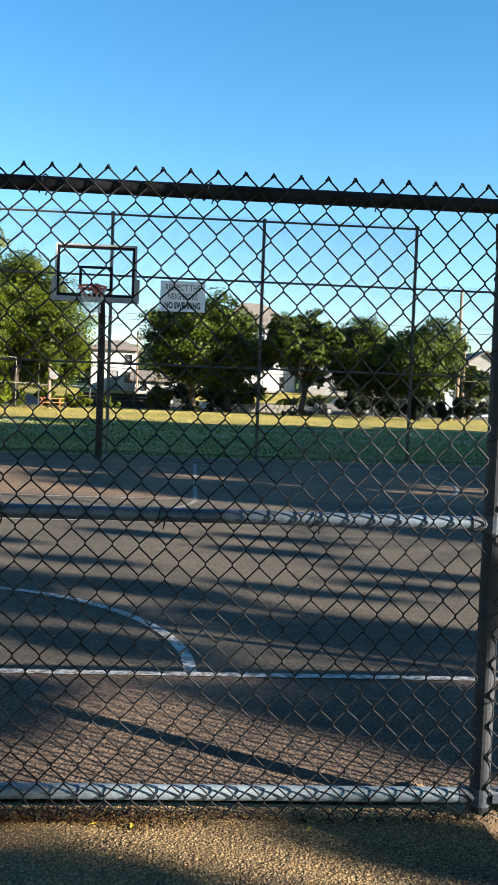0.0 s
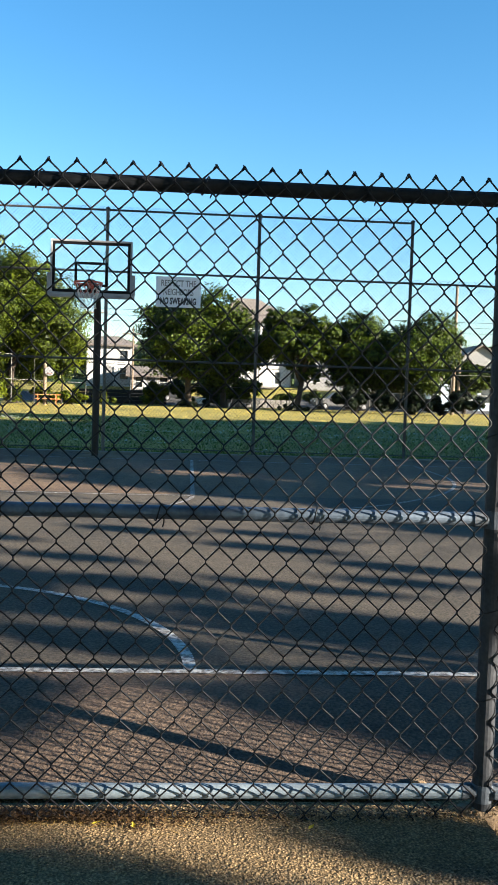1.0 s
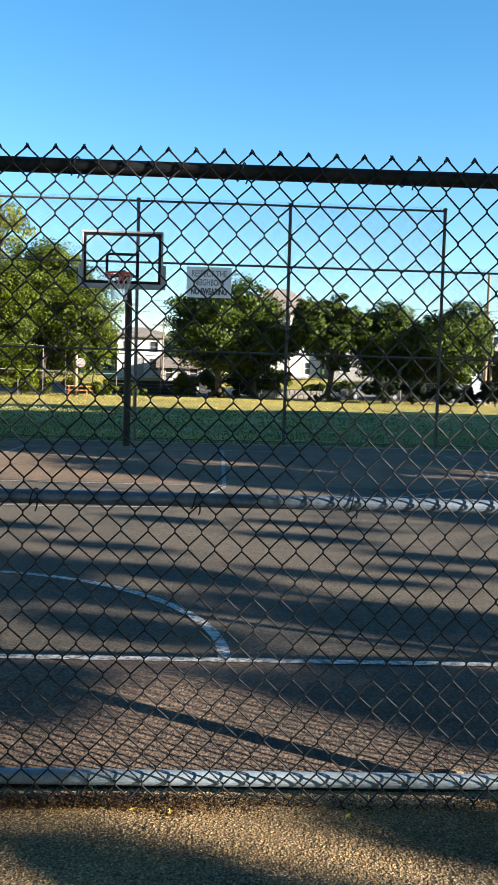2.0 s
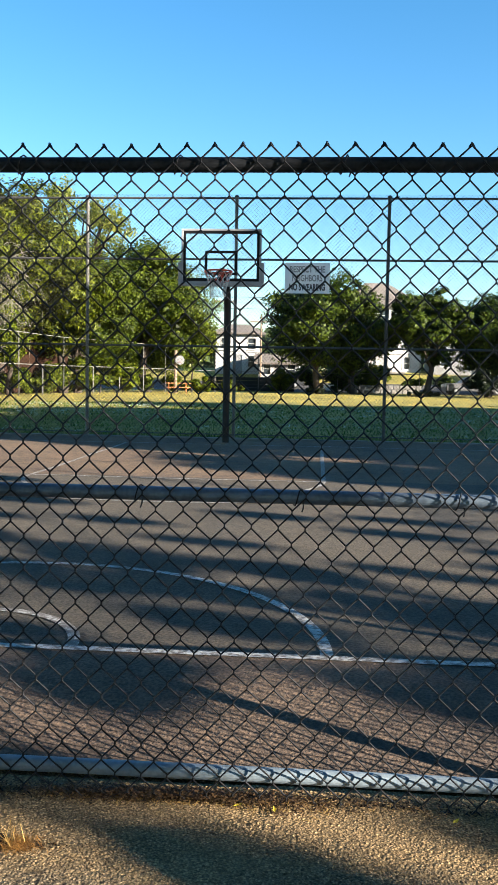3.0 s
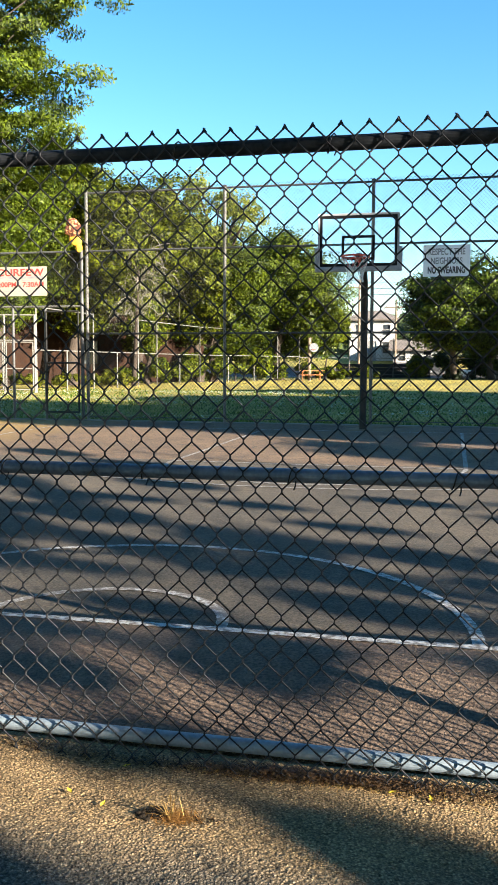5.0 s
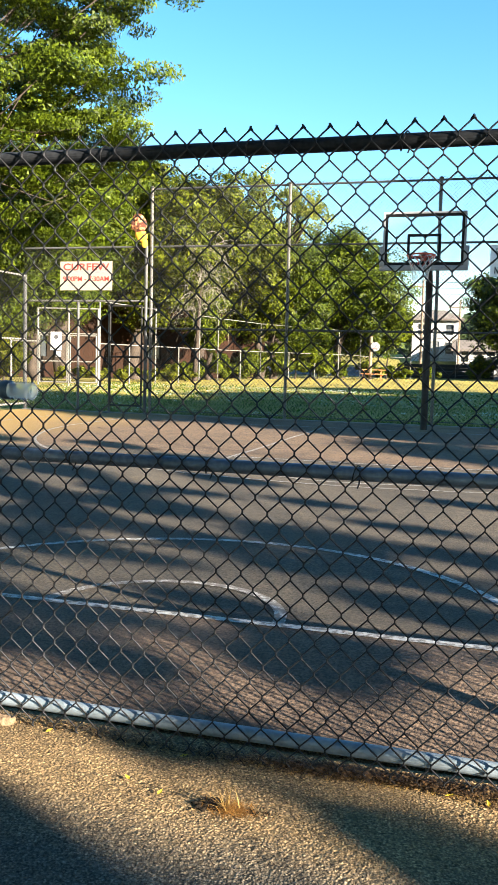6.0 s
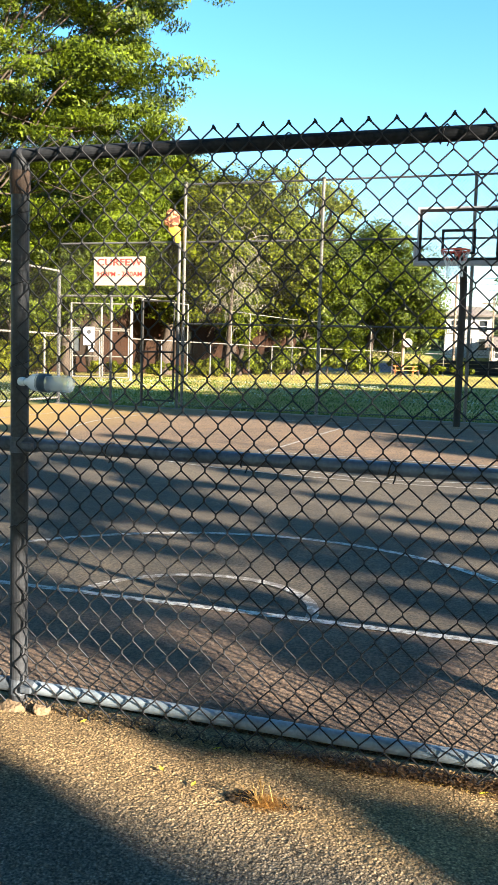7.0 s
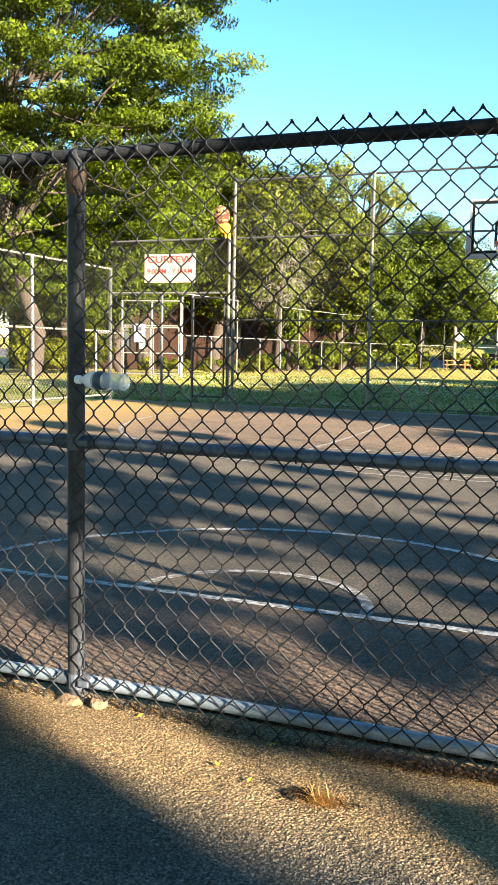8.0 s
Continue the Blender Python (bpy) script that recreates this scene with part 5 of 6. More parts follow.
# unseen trees, their boughs set where court, fence and path need shade
bough_tree(14.3, -8.75, 6.4, (
    (16.18, -8.05, 4.64, 0.25, 0.27), (17.10, -7.76, 4.72, 0.19, 0.20), (15.84, -7.95, 4.98, 0.06, 0.10), (14.91, -7.32, 4.65, 0.12, 0.12),
    (14.09, -6.83, 4.68, 0.11, 0.14), (15.11, -6.78, 4.74, 0.12, 0.17), (14.22, -6.13, 4.46, 0.13, 0.13), (14.15, -5.94, 4.69, 0.10, 0.13),
    (16.95, -6.92, 4.77, 0.16, 0.37)),
    401, "unseen young tree with loose boughs placed to shade the path", 0.11)
bough_tree(14.4, -4.1, 6.6, (
    (15.27, -5.70, 4.66, 0.18, 0.20), (17.68, -6.87, 4.91, 0.22, 0.30), (14.88, -5.00, 4.66, 0.30, 0.20), (13.82, -4.60, 4.78, 0.22, 0.17),
    (15.95, -5.05, 4.43, 0.30, 0.37), (14.56, -4.23, 4.77, 0.38, 0.25), (13.45, -3.59, 4.94, 0.36, 0.23), (12.23, -3.99, 4.69, 0.42, 0.20),
    (12.58, -2.65, 4.85, 0.30, 0.17), (11.64, -4.43, 4.80, 0.38, 0.17), (9.76, -2.25, 4.37, 0.45, 0.20), (16.02, -4.63, 4.86, 0.22, 0.20)),
    402, "unseen young tree with loose boughs placed to shade the court", 0.10)
bough_tree(14.6, -9.15, 8.4, (
    (14.25, -6.79, 5.19, 0.24, 0.17), (14.36, -7.20, 5.44, 0.24, 0.23), (14.74, -6.87, 5.60, 0.24, 0.23), (14.26, -7.10, 5.91, 0.27, 0.30),
    (14.31, -6.57, 5.93, 0.28, 0.30), (14.39, -6.21, 6.26, 0.24, 0.30), (13.97, -6.87, 6.42, 0.30, 0.30), (14.31, -6.42, 6.60, 0.30, 0.30),
    (14.44, -6.88, 7.11, 0.40, 0.27), (14.61, -6.40, 5.73, 0.20, 0.20), (13.87, -7.40, 5.55, 0.18, 0.32), (14.09, -7.56, 6.02, 0.15, 0.20),
    (13.87, -7.88, 5.71, 0.22, 0.40), (14.62, -8.26, 6.70, 0.25, 0.33), (14.50, -7.76, 6.63, 0.07, 0.23), (13.82, -6.02, 5.16, 0.13, 0.15),
    (14.81, -6.31, 5.93, 0.16, 0.20), (14.37, -8.00, 4.94, 0.16, 0.14), (14.44, -8.14, 4.73, 0.16, 0.15), (14.63, -8.44, 4.63, 0.20, 0.17)),
    404, "unseen taller tree with dense boughs placed to shade the fence", 0.12)
bough_tree(14.9, -5.0, 8.6, (
    (13.95, -5.01, 5.87, 0.40, 0.30), (14.50, -3.86, 6.32, 0.45, 0.33), (14.44, -3.03, 5.84, 0.38, 0.30), (14.28, -3.36, 6.75, 0.45, 0.33),
    (14.00, -4.64, 6.53, 0.45, 0.33), (14.61, -5.65, 5.39, 0.18, 0.15), (14.62, -2.21, 6.43, 0.38, 0.30), (14.31, -4.37, 5.59, 0.28, 0.20),
    (14.31, -5.97, 6.96, 0.45, 0.33), (14.02, -1.04, 6.77, 0.45, 0.33), (13.78, -1.54, 5.48, 0.25, 0.20), (14.16, -0.41, 6.01, 0.30, 0.27),
    (14.39, -5.56, 5.02, 0.10, 0.11), (14.61, -5.15, 4.77, 0.10, 0.12), (14.02, -5.62, 5.09, 0.14, 0.13),
    (14.02, -6.99, 4.88, 0.13, 0.13), (13.82, -6.53, 4.81, 0.10, 0.13), (14.82, -6.80, 5.01, 0.07, 0.10)),
    405, "unseen taller tree with open boughs placed to shade the court", 0.11)
bough_tree(17.0, -0.87, 7.4, (
    (16.38, -2.59, 5.08, 0.16, 0.17), (18.49, -3.78, 5.38, 0.15, 0.20), (19.54, -4.60, 5.37, 0.15, 0.20), (17.78, -4.72, 5.65, 0.10, 0.17),
    (18.70, -5.33, 5.42, 0.10, 0.23), (16.46, -3.63, 5.51, 0.13, 0.15), (14.96, -2.36, 5.41, 0.20, 0.20), (15.20, -3.47, 5.52, 0.16, 0.13),
    (15.27, -1.50, 5.38, 0.16, 0.20), (16.50, -1.44, 5.25, 0.14, 0.20), (21.51, -3.17, 5.76, 0.24, 0.17), (20.50, -5.63, 5.76, 0.10, 0.17),
    (19.48, -3.47, 5.65, 0.12, 0.20), (14.30, -0.77, 5.55, 0.20, 0.23), (18.37, -1.28, 5.28, 0.15, 0.23)),
    403, "unseen slender tree with thin open boughs placed to shade the court", 0.08)
# unseen slim trees added to streak the court with shade
r_s = np.random.RandomState(29)
y_row, i = -3.3, 0
while y_row < 0.3:
    far_end = y_row > -5.2
    rad = 0.10 + 0.42 * r_s.rand() ** 1.6
    tree("unseen_slim_tree", 24.0 + r_s.uniform(-2.5, 2.5), y_row, r_s.uniform(6.9, 8.0) if far_end else r_s.uniform(9.8, 12.5), rad, r_s.uniform(4.0, 6.6) if far_end else r_s.uniform(5.4, 7.6), int(900 + 3300 * rad), 0.17, 95 + i, M_LEAF,
         "unseen slim upright tree added to shade the court", 16, group="slim young trees", clump=0.4, gappy=0.6, trunk=0.04 + 0.05 * r_s.rand(), core=0.04)
    y_row += 0.16 + 0.75 * r_s.rand() ** 1.5
    i += 1

# far wooded rise
r_h = np.random.RandomState(9)
Ch = np.stack([r_h.uniform(-160, 190, 16000), r_h.uniform(215, 250, 16000), np.zeros(16000)], 1)
top = 9 + 7 * value_noise(Ch[:, 0] + 400, Ch[:, 0] * 0 + 5, 22, 4) + 4 * value_noise(Ch[:, 0] + 400, Ch[:, 0] * 0 + 9, 7, 5)
Ch[:, 2] = top * r_h.uniform(0.05, 1, 16000) ** 0.7
V, F_ = leaf_quads(Ch, np.tile([0, -0.6, 0.6], (16000, 1)), 2.6, r_h, 0.7)
tagged(obj("far_woods", fast_mesh("far_woods", V, F_), M_HILL), "dark wooded rise far behind the houses", "woods", kind="stuff")


# ---- houses and street ----
def holed_wall(bm, w, h, thick, holes):
    """A wall along x from 0 to w, its face at y = 0, with rectangular openings (x0, x1, z0, z1)."""
    xs_ = sorted({0.0, w, *[v for o in holes for v in o[:2]]})
    zs_ = sorted({0.0, h, *[v for o in holes for v in o[2:]]})
    for xa, xb in zip(xs_[:-1], xs_[1:]):
        for za, zb in zip(zs_[:-1], zs_[1:]):
            cx, cz = (xa + xb) / 2, (za + zb) / 2
            if not any(o[0] < cx < o[1] and o[2] < cz < o[3] for o in holes):
                box(bm, xa, xb, 0, thick, za, zb)
    bmesh.ops.remove_doubles(bm, verts=bm.verts, dist=0.001)
    bm.verts.index_update()
    twins = {}
    for f in bm.faces:
        twins.setdefault(tuple(sorted(v.index for v in f.verts)), []).append(f)
    bmesh.ops.delete(bm, geom=[f for same in twins.values() if len(same) > 1 for f in same], context="FACES_ONLY")
    return bm


def window(parent, x0, x1, z0, z1):
    win = boxpart("window", M_PANE, parent, x0 + 0.05, x1 - 0.05, 0.10, 0.13, z0 + 0.05, z1 - 0.05, 0, "dark glazed window")
    fr = bmesh.new()
    for a in ((x0 - 0.06, x1 + 0.06, z1, z1 + 0.09), (x0 - 0.06, x1 + 0.06, z0 - 0.09, z0), (x0 - 0.08, x0, z0, z1), (x1, x1 + 0.08, z0, z1)):
        box(fr, a[0], a[1], -0.04, 0.06, a[2], a[3], 0.01)
    box(fr, x0, x1, 0.05, 0.09, (z0 + z1) / 2 - 0.025, (z0 + z1) / 2 + 0.025)
    part("window_frame", fr, M_WHITE, win)
    part("window_sill", box(bmesh.new(), x0 - 0.1, x1 + 0.1, -0.09, 0.0, z0 - 0.15, z0 - 0.095, 0.01), M_WHITE, win)


def house(x, y, w, d, h, rise, mat, label, windows, door=None, ridge="x", rz=0.0, lap=True, porch=None, z0=None, hip=0.0):
    """A gabled house: walls with openings, overhanging roof with thickness, framed windows, optional porch."""
    z0 = float(ground_z(x, y)) - 0.05 if z0 is None else z0
    root = tagged(empty("house", x, y, z0, rz), label, "house")
    holes = [o for o in windows] + ([door] if door else [])
    front = part("front_wall", holed_wall(bmesh.new(), w, h, 0.2, holes), mat, root)
    if lap:
        bm = bmesh.new()
        for i in range(int(h / 0.28)):
            z = 0.14 + i * 0.28
            cuts = sorted([o for o in holes if o[2] - 0.1 < z < o[3] + 0.1])
            xa = 0.0
            for o in cuts + [(w, w, 0, 0)]:
                if o[0] - 0.09 > xa:
                    box(bm, xa, min(o[0] - 0.09, w), -0.02, 0.0, z, z + 0.05)
                xa = o[1] + 0.09
        part("siding", bm, mat, root)["kind"] = "stuff"
    boxpart("side_wall", mat, root, 0, 0.2, 0.202, d, 0, h, 0)
    boxpart("side_wall", mat, root, w - 0.2, w, 0.202, d, 0, h, 0)
    boxpart("back_wall", mat, root, 0.202, w - 0.202, d - 0.2, d, 0, h, 0)
    rf, o = bmesh.new(), 0.45
    if ridge == "x":
        prof = [(-o, h - 0.12), (d / 2, h + rise), (d + o, h - 0.12), (d + o, h - 0.30), (d / 2, h + rise - 0.2), (-o, h - 0.30)]
        ends = [[(xx, yy, zz) for yy, zz in prof] for xx in (-o, w + o)]
        gab = [[(xx, 0.1, h), (xx, d / 2, h + rise - 0.25), (xx, d - 0.1, h)] for xx in (0.0, 0.2, w - 0.2, w)]
    else:
        prof = [(-o, h - 0.12), (w / 2, h + rise), (w + o, h - 0.12), (w + o, h - 0.30), (w / 2, h + rise - 0.2), (-o, h - 0.30)]
        ends = [[(xx, yy, zz) for xx, zz in prof] for yy in (-o, d + o)]
        gab = [[(0.1, yy, h), (w / 2, yy, h + rise - 0.25), (w - 0.1, yy, h)] for yy in (0.0, 0.2, d - 0.2, d)]
    if hip:
        ends = [[(xx + s * hip if i in (1, 4) else xx, yy, zz) for i, (xx, yy, zz) in enumerate(e)] for s, e in zip((1, -1), ends)]
        gab = [[(xx + (hip if k < 2 else -hip) if i == 1 else xx, yy, zz) for i, (xx, yy, zz) in enumerate(g)] for k, g in enumerate(gab)]
    a, b = [[rf.verts.new(c) for c in e] for e in ends]
    for i in range(6):
        rf.faces.new((a[i], a[(i + 1) % 6], b[(i + 1) % 6], b[i]))
    for e in (a, b):
        rf.faces.new((e[0], e[1], e[4], e[5]))
        rf.faces.new((e[1], e[2], e[3], e[4]))
    bmesh.ops.recalc_face_normals(rf, faces=rf.faces)
    part("roof", rf, M_ROOF, root)
    for p, q in ((gab[0], gab[1]), (gab[2], gab[3])):
        gb = bmesh.new()
        u, v = [gb.verts.new(c) for c in p], [gb.verts.new(c) for c in q]
        gb.faces.new(u), gb.faces.new(v)
        for i in range(3):
            gb.faces.new((u[i], u[(i + 1) % 3], v[(i + 1) % 3], v[i]))
        bmesh.ops.recalc_face_normals(gb, faces=gb.faces)
        part("gable", gb, mat, root)
    for o_ in windows:
        window(root, *o_)
    if door:
        boxpart("door", M_GREYSIDE, root, door[0] + 0.03, door[1] - 0.03, 0.08, 0.13, door[2], door[3] - 0.03, 0.01, "grey front door")
    if porch:
        x0, x1, depth, ph = porch
        pr = boxpart("porch_roof", M_ROOF, root, x0 - 0.2, x1 + 0.2, -depth - 0.2, -0.03, ph, ph + 0.18, 0.02, "flat porch roof with white fascia")
        part("fascia", box(bmesh.new(), x0 - 0.22, x1 + 0.22, -depth - 0.25, -depth - 0.205, ph - 0.12, ph + 0.16, 0.01), M_WHITE, pr)
        for i in range(4):
            xx = x0 + (x1 - x0) * i / 3
            part("porch_post", box(bmesh.new(), xx - 0.07, xx + 0.07, -depth - 0.07, -depth + 0.07, 0.2, ph - 0.005, 0.01), M_WHITE, root)
        boxpart("porch_floor", M_CONCRETE, root, x0 - 0.2, x1 + 0.2, -depth - 0.2, -0.03, 0.0, 0.2, 0.02)
    return root


house(-9.0, 90, 4.8, 5.5, 4.5, 0.9, M_WHITE, "white two-storey house with a grey-brown gable roof", [(0.6, 1.4, 2.7, 3.8), (3.4, 4.2, 2.7, 3.8), (3.4, 4.3, 0.8, 2.0)], (1.9, 2.8, 0, 2.1), "x", rz=4, hip=1.9)
house(-4.2, 86, 4.2, 6, 2.2, 0.85, M_WHITE, "low white house with a grey shingle roof", [(0.5, 1.2, 0.9, 2.0), (2.9, 3.7, 0.9, 2.0)], (1.6, 2.45, 0, 2.05), "x", rz=3)
house(4.8, 92, 8.0, 9, 7.3, 2.7, M_WHITE, "large white three-storey house with a brown-grey gable roof", [(0.9, 1.9, 5.4, 6.9), (3.4, 4.4, 5.4, 6.9), (5.9, 6.9, 5.4, 6.9), (0.9, 1.9, 2.9, 4.4), (3.4, 4.4, 2.9, 4.4), (6.2, 7.2, 2.9, 4.4), (6.0, 6.8, 0.5, 1.8)],
      (3.4, 4.4, 0.2, 2.3), "x", porch=(0.0, 5.6, 1.8, 2.75), hip=3.2, rz=10)
house(13.8, 92, 8.0, 8, 5.2, 2.2, M_GREYSIDE, "grey two-storey house half hidden by trees", [(0.8, 1.8, 3.2, 4.5), (3.4, 4.6, 3.2, 4.5), (5.9, 6.9, 3.2, 4.5), (0.8, 1.8, 0.9, 2.2), (5.6, 6.9, 0.9, 2.2)], (3.2, 4.2, 0, 2.1), "x")
house(24.2, 82, 8.5, 8, 3.3, 1.6, M_BLUE, "pale blue single-storey house with a shingle roof", [(1.0, 2.0, 1.0, 2.4), (3.2, 4.4, 1.0, 2.4), (6.4, 7.6, 1.0, 2.4)], (5.0, 5.9, 0, 2.1), "x", rz=12)
house(20.4, 83, 3.6, 5, 2.9, 0.8, M_BRICK, "small brick wing beside the blue house", [(1.0, 2.2, 0.9, 2.2)], None, "x", lap=False)
house(32.6, 98, 5.2, 7, 3.8, 1.7, M_GREYSIDE, "grey gabled house behind the blue one", [(0.7, 1.6, 2.3, 3.4), (3.4, 4.4, 2.3, 3.4)], (2.1, 3.0, 0, 2.1), "y")

# brick building at the side of the park, its bricks joined as courses
bw = tagged(empty("brick_building", -28.0, 36.0), "long low red-brown brick building behind the park fence", "building")
holes_b = [(6.0, 7.2, 1.2, 2.6), (14.0, 15.2, 1.2, 2.6)]
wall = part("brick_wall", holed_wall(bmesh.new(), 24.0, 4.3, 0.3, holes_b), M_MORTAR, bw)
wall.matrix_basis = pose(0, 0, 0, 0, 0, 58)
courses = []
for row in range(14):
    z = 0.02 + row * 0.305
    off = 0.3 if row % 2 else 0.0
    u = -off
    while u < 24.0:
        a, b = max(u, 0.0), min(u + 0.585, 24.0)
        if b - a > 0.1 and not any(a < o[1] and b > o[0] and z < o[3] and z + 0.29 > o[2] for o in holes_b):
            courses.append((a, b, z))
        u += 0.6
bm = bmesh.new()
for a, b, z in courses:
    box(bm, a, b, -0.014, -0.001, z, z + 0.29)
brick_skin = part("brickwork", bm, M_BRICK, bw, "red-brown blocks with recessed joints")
brick_skin["kind"] = "stuff"
brick_skin.matrix_basis = pose(0, 0, 0, 0, 0, 58)
for o in holes_b:
    pn = part("window", box(bmesh.new(), o[0], o[1], 0.12, 0.15, o[2], o[3]), M_PANE, bw)
    pn.matrix_basis = pose(0, 0, 0, 0, 0, 58)
roof_b = part("flat_roof", box(bmesh.new(), -0.3, 24.3, -0.3, 9.0, 4.31, 4.6, 0.03), M_CONCRETE, bw, "flat roof with a pale edge")
roof_b.matrix_basis = pose(0, 0, 0, 0, 0, 58)

# street, low walls and poles
road = sheet("road", np.arange(-120, 121, 4.0), np.arange(80.5, 88, 1.5), -0.01, M_ROAD)
tagged(road, "dark asphalt street behind the field", "road", kind="structure")
pv = sheet("pavement", np.arange(-120, 121, 4.0), [79.0, 79.8, 80.45], 0.05, M_CONCRETE)
tagged(pv, "pale concrete pavement along the street", "pavement", kind="structure")

lw = tagged(empty("low_stone_wall", 4.9, 78.0), "low grey stone retaining wall by the street", "wall")
for i in range(12):
    for j in range(2):
        st = part("stone", box(bmesh.new(), 0.02, 0.42 + 0.03 * ((i * 7 + j * 3) % 3), 0, 0.35, 0, 0.36, 0.04), M_STONE, lw)
        st.matrix_basis = pose(i * 0.5 + (0.2 if j else 0), 0, j * 0.38)
dw = tagged(empty("dark_retaining_wall", -9.0, 79.5), "dark timber retaining wall beside the street", "wall")
for j in range(4):
    part("timber", box(bmesh.new(), 0, 8.6, 0, 0.3, j * 0.32, j * 0.32 + 0.3, 0.03), M_DARK_STEEL, dw)


def utility_pole(x, y, h, label, arm=True, r=0.15):
    root = tagged(empty("utility_pole", x, y, float(ground_z(x, y))), label, "pole", "utility poles")
    bm = bmesh.new()
    bmesh.ops.create_cone(bm, cap_ends=True, segments=14, radius1=r, radius2=r * 0.7, depth=h + 0.3, matrix=Matrix.Translation((0, 0, h / 2 - 0.15)))
    part("shaft", bm, M_WOOD, root)
    if arm:
        part("crossarm", box(bmesh.new(), -1.1, 1.1, -0.18, -0.06, h - 0.8, h - 0.68, 0.01), M_WOOD, root)
        for sx in (-1.0, -0.5, 0.5, 1.0):
            part("insulator", lumps(bmesh.new(), [(sx, -0.12, h - 0.61, 0.05, 0.05, 0.08)], 2, 0), M_GREY_PAD, root)
    return root


utility_pole(24.6, 73.0, 11.2, "tall weathered wooden utility pole", False, 0.17)
utility_pole(26.3, 77.0, 7.6, "shorter wooden utility pole", False, 0.15)
utility_pole(-7.4, 84.0, 9.0, "pale wooden utility pole with a crossarm", True, 0.14)
utility_pole(-3.9, 84.5, 7.0, "thin pale utility pole with a crossarm", True, 0.11)
utility_pole(4.6, 74.5, 6.6, "slim grey lamp post among the street trees", False, 0.08)
cables = []
for z in (8.6, 8.0, 7.4):
    u = np.linspace(0, 1, 17)
    cables.append(np.stack([-45 + 110 * u, 90 + 4 * u, z + 1.6 - 6.4 * u * (1 - u) * 0.35], -1))
cable = tube_obj("overhead_cables", np.array(cables), 0.022, M_BLACK, None, 5)
tagged(cable, "black overhead cables along the street", "cable")


def car(x, y, rz, paint, label):
    """A parked estate car: body shell, glasshouse, lamps and four wheels."""
    root = tagged(empty("car", x, y, float(ground_z(x, y)), rz), label, "car", "parked cars")
    def shell(prof, half, bevel):
        bm = bmesh.new()
        a = [bm.verts.new((px_, -half, pz_)) for px_, pz_ in prof]
        b = [bm.verts.new((px_, half, pz_)) for px_, pz_ in prof]
        n = len(prof)
        for i in range(n):
            bm.faces.new((a[i], a[(i + 1) % n], b[(i + 1) % n], b[i]))
        bm.faces.new(a), bm.faces.new(b)
        bmesh.ops.recalc_face_normals(bm, faces=bm.faces)
        bmesh.ops.bevel(bm, geom=list(bm.edges), offset=bevel, segments=2, affect="EDGES")
        return bm
    part("body", shell([(-2.25, 0.35), (-2.3, 0.75), (-2.2, 1.0), (-0.9, 1.05), (2.2, 1.02), (2.3, 0.7), (2.25, 0.35)], 0.9, 0.07), paint, root)
    part("roof", shell([(-0.95, 1.04), (-0.2, 1.62), (1.75, 1.65), (2.15, 1.04)], 0.80, 0.06), paint, root)
    for sy in (-1, 1):
        part("side_window", shell([(-0.62, 1.1), (-0.12, 1.53), (1.68, 1.56), (1.98, 1.1)], 0.01, 0.002), M_PANE, root).matrix_basis = pose(0, sy * 0.805, 0)
    for xx in (-1.4, 1.4):
        for sy in (-1, 1):
            w = part("wheel", bmesh.new(), M_TYRE, root)
            w.matrix_basis = pose(xx, sy * 0.82, 0.33)
            bm = bmesh.new()
            bmesh.ops.create_cone(bm, cap_ends=True, segments=20, radius1=0.33, radius2=0.33, depth=0.22, matrix=pose(0, 0, 0, 90, 0, 0))
            bm.to_mesh(w.data)
            bm.free()
            bm = bmesh.new()
            bmesh.ops.create_cone(bm, cap_ends=True, segments=16, radius1=0.2, radius2=0.18, depth=0.03, matrix=pose(0, sy * 0.12, 0, 90, 0, 0))
            part("rim", bm, M_GREY_PAD, w)
    for sy in (-0.65, 0.65):
        part("headlight", box(bmesh.new(), -2.3, -2.22, sy - 0.16, sy + 0.16, 0.72, 0.88, 0.02), M_SIGN, root)
        part("tail_light", box(bmesh.new(), 2.22, 2.3, sy - 0.14, sy + 0.14, 0.72, 0.92, 0.02), M_RED, root)


car(15.4, 79.0, 8, M_CAR_SILVER, "silver estate car parked at the kerb")
wb = tagged(empty("notice_board", 2.7, 73.6), "small white board on a short post by the trees", "sign")
pipe("post", (0, 0, -0.1), (0, 0, 0.9), 0.04, M_WOOD, wb, 8)
boxpart("board", M_SIGN, wb, -0.45, 0.45, -0.06, -0.041, 0.25, 0.75, 0.01)
car(-1.9, 83.6, 4, M_CAR_DARK, "dark car parked by the low white house")
car(19.6, 80.5, -4, M_CAR_DARK, "dark car parked behind the shrubs")

# second, smaller hoop and a picnic table at the far corner
fan = tagged(empty("small_hoop", -8.9, 62.9), "weathered wooden pole with a white fan-shaped backboard", "hoop")
pipe("pole", (0, 0, -0.1), (0, 0, 3.2), 0.13, M_WOOD, fan, 12)
bm = bmesh.new()
bmesh.ops.create_cone(bm, cap_ends=True, segments=28, radius1=0.34, radius2=0.34, depth=0.05, matrix=pose(0.36, -0.2, 2.45, 90, 0, 0))
part("backboard", bm, M_GREY_PAD, fan)
a = np.linspace(0, 2 * math.pi, 25)
tube_obj("rim", np.stack([0.36 + 0.2 * np.cos(a), -0.45 + 0.2 * np.sin(a), 2.3 + 0 * a], -1)[None], 0.012, M_ORANGE, fan, 6)

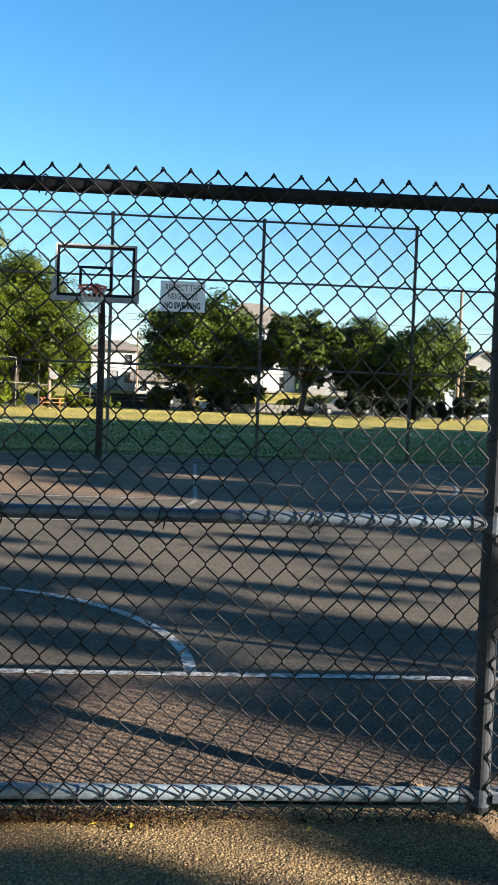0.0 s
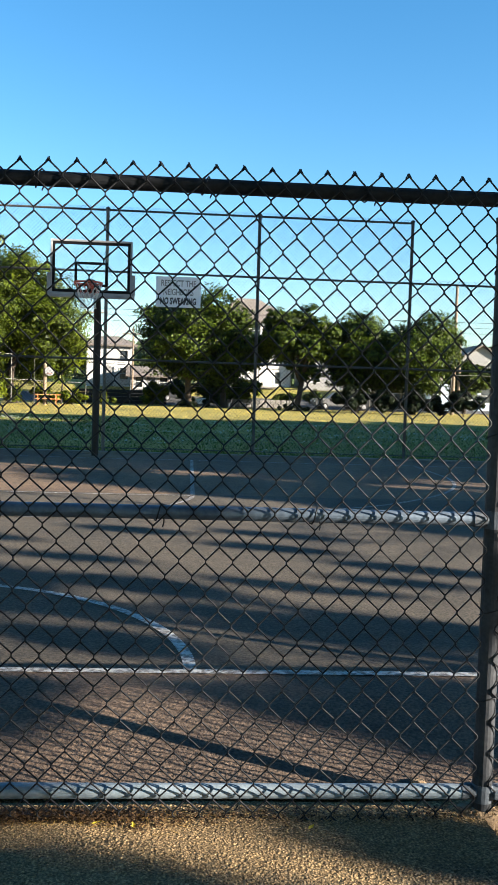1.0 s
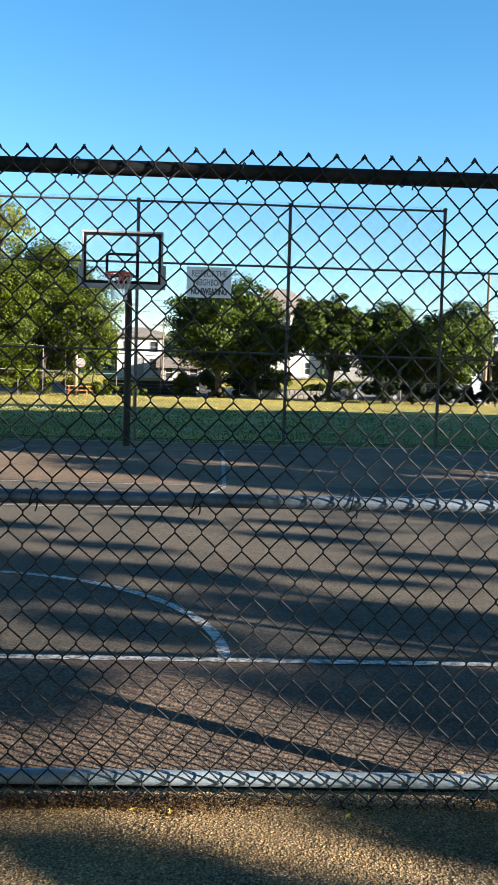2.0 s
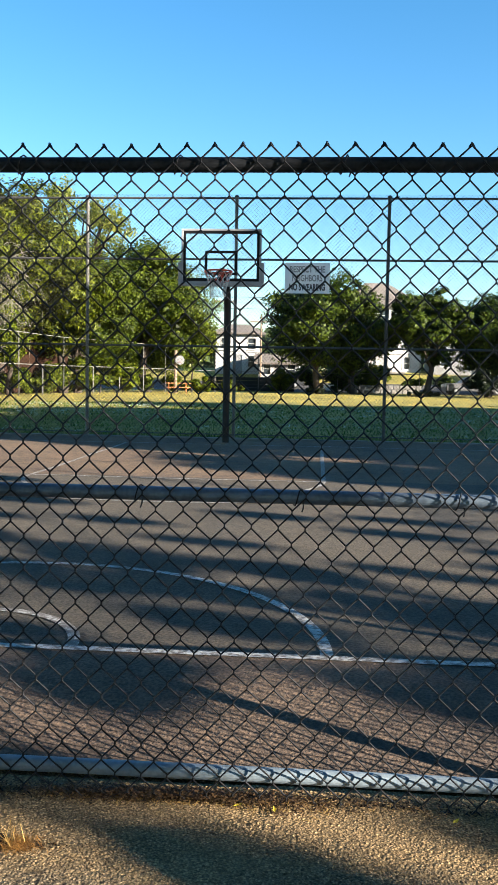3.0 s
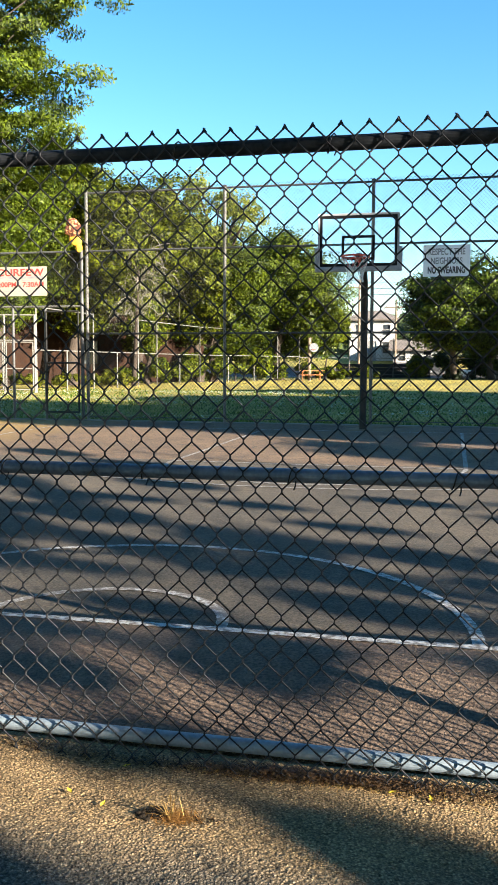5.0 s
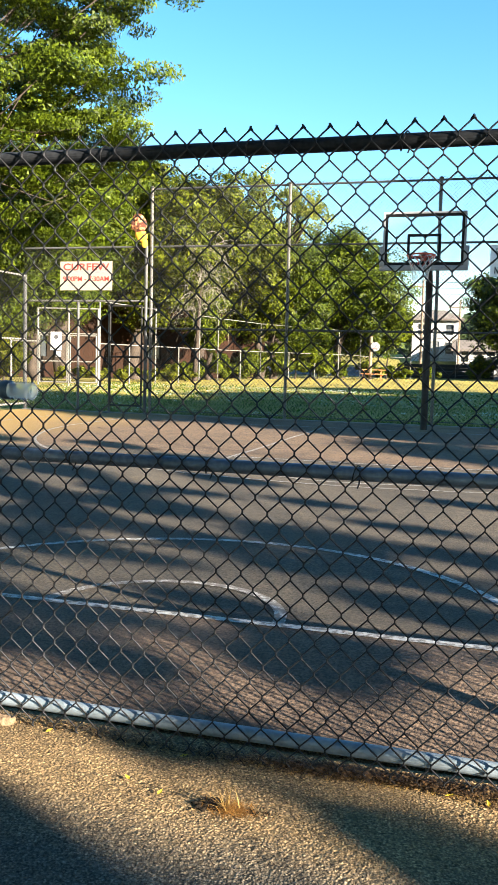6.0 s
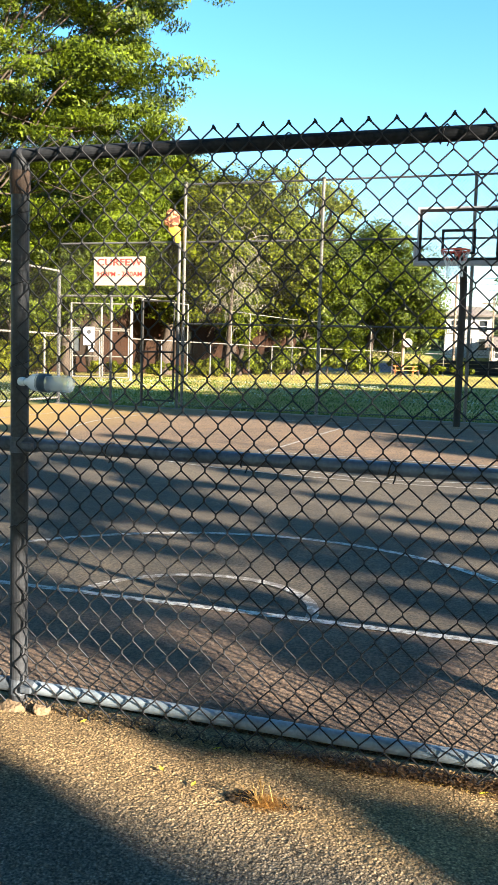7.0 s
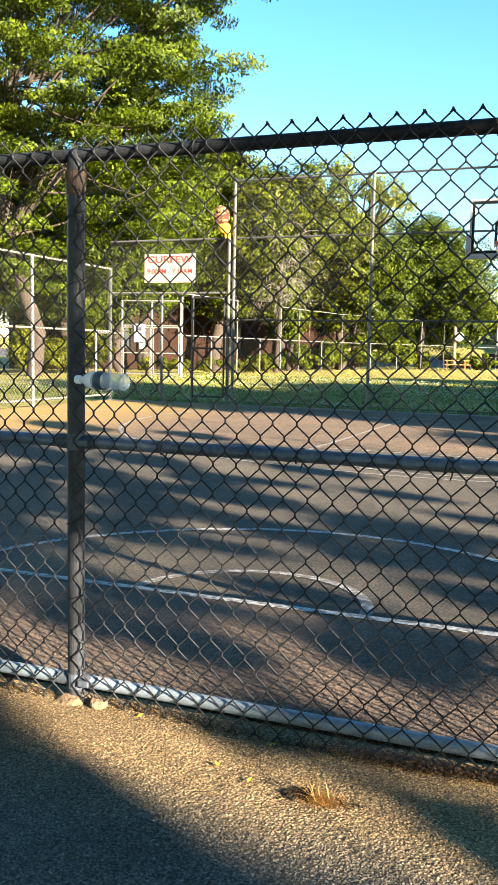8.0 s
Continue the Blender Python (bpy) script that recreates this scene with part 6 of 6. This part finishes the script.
table = tagged(empty("picnic_table", -8.5, 61.8, 0, 12), "orange-stained wooden picnic table on the grass", "table")
for i in range(5):
    part("plank", box(bmesh.new(), -0.9, 0.9, -0.36 + i * 0.145, -0.23 + i * 0.145, 0.72, 0.76, 0.005), M_TABLE, table)
for sy in (-0.72, 0.72):
    part("bench", box(bmesh.new(), -0.9, 0.9, sy - 0.13, sy + 0.13, 0.42, 0.46, 0.005), M_TABLE, table)
for sx in (-0.65, 0.65):
    part("crossbeam", box(bmesh.new(), sx - 0.04, sx + 0.04, -0.8, 0.8, 0.36, 0.415, 0.005), M_TABLE, table)
    for sy in (-1, 1):
        leg = part("leg", box(bmesh.new(), sx - 0.09, sx - 0.045, -0.05, 0.05, -0.42, 0.42, 0.005), M_TABLE, table)
        leg.matrix_basis = pose(0, sy * 0.42, 0.38, sy * -28, 0, 0)

# gate in the park fence, with its notice
pg = tagged(empty("park_gate", -18.4, 31.0, 0, 13), "white-lit galvanised pedestrian gate in the park fence", "gate")
for x, h in ((0.0, 3.3), (1.35, 3.3), (2.65, 3.3), (-1.2, 1.9)):
    pipe("post", (x, 0, -0.1), (x, 0, h), 0.045, M_LIT_PIPE, pg, 10)
for xa, xb, z in ((0, 2.65, 3.28), (0, 2.65, 2.2), (-1.2, 0, 1.85), (0, 1.35, 1.0), (1.35, 2.65, 1.0)):
    pipe("rail", (xa, 0, z), (xb, 0, z), 0.03, M_LIT_PIPE, pg, 8)
for xa, xb in ((0.08, 1.28), (1.43, 2.57)):
    lf = empty("gate_leaf", 0, 0)
    lf.parent = pg
    for p, q in (((xa, -0.04, 0.1), (xa, -0.04, 2.12)), ((xb, -0.04, 0.1), (xb, -0.04, 2.12)), ((xa, -0.04, 2.12), (xb, -0.04, 2.12)), ((xa, -0.04, 0.1), (xb, -0.04, 0.1))):
        pipe("gate_bar", p, q, 0.028, M_LIT_PIPE, lf, 8)
P = fabric_paths(0, 2.65, 0.08, 3.28, 0.12, 0.12, 0.02, 0.002, 0, fine=False)
tube_obj("mesh_fabric", P, 0.0022, M_FAR_WIRE, pg, 3, smooth=False)
ns = tagged(empty("gate_notice", -17.55, 31.05, 1.35, 13), "white notice with illegible print on the park gate", "sign")
boxpart("plate", M_GREY_PAD, ns, -0.25, 0.25, -0.008, 0.0, 0.12, 0.92, 0.004)
boxpart("lower_plate", M_GREY_PAD, ns, -0.02, 0.22, -0.008, 0.0, -0.16, 0.08, 0.004)
bars(ns, [(-0.2, 0.2, 0.18, 0.21), (-0.2, 0.2, 0.25, 0.28), (-0.2, 0.2, 0.32, 0.35), (-0.2, 0.2, 0.39, 0.42)], -0.009, M_FADED_INK)
bm = bmesh.new()
bmesh.ops.create_cone(bm, cap_ends=True, segments=20, radius1=0.09, radius2=0.09, depth=0.006, matrix=pose(0, -0.011, 0.70, 90, 0, 0))
part("round_mark", bm, M_INK, ns)
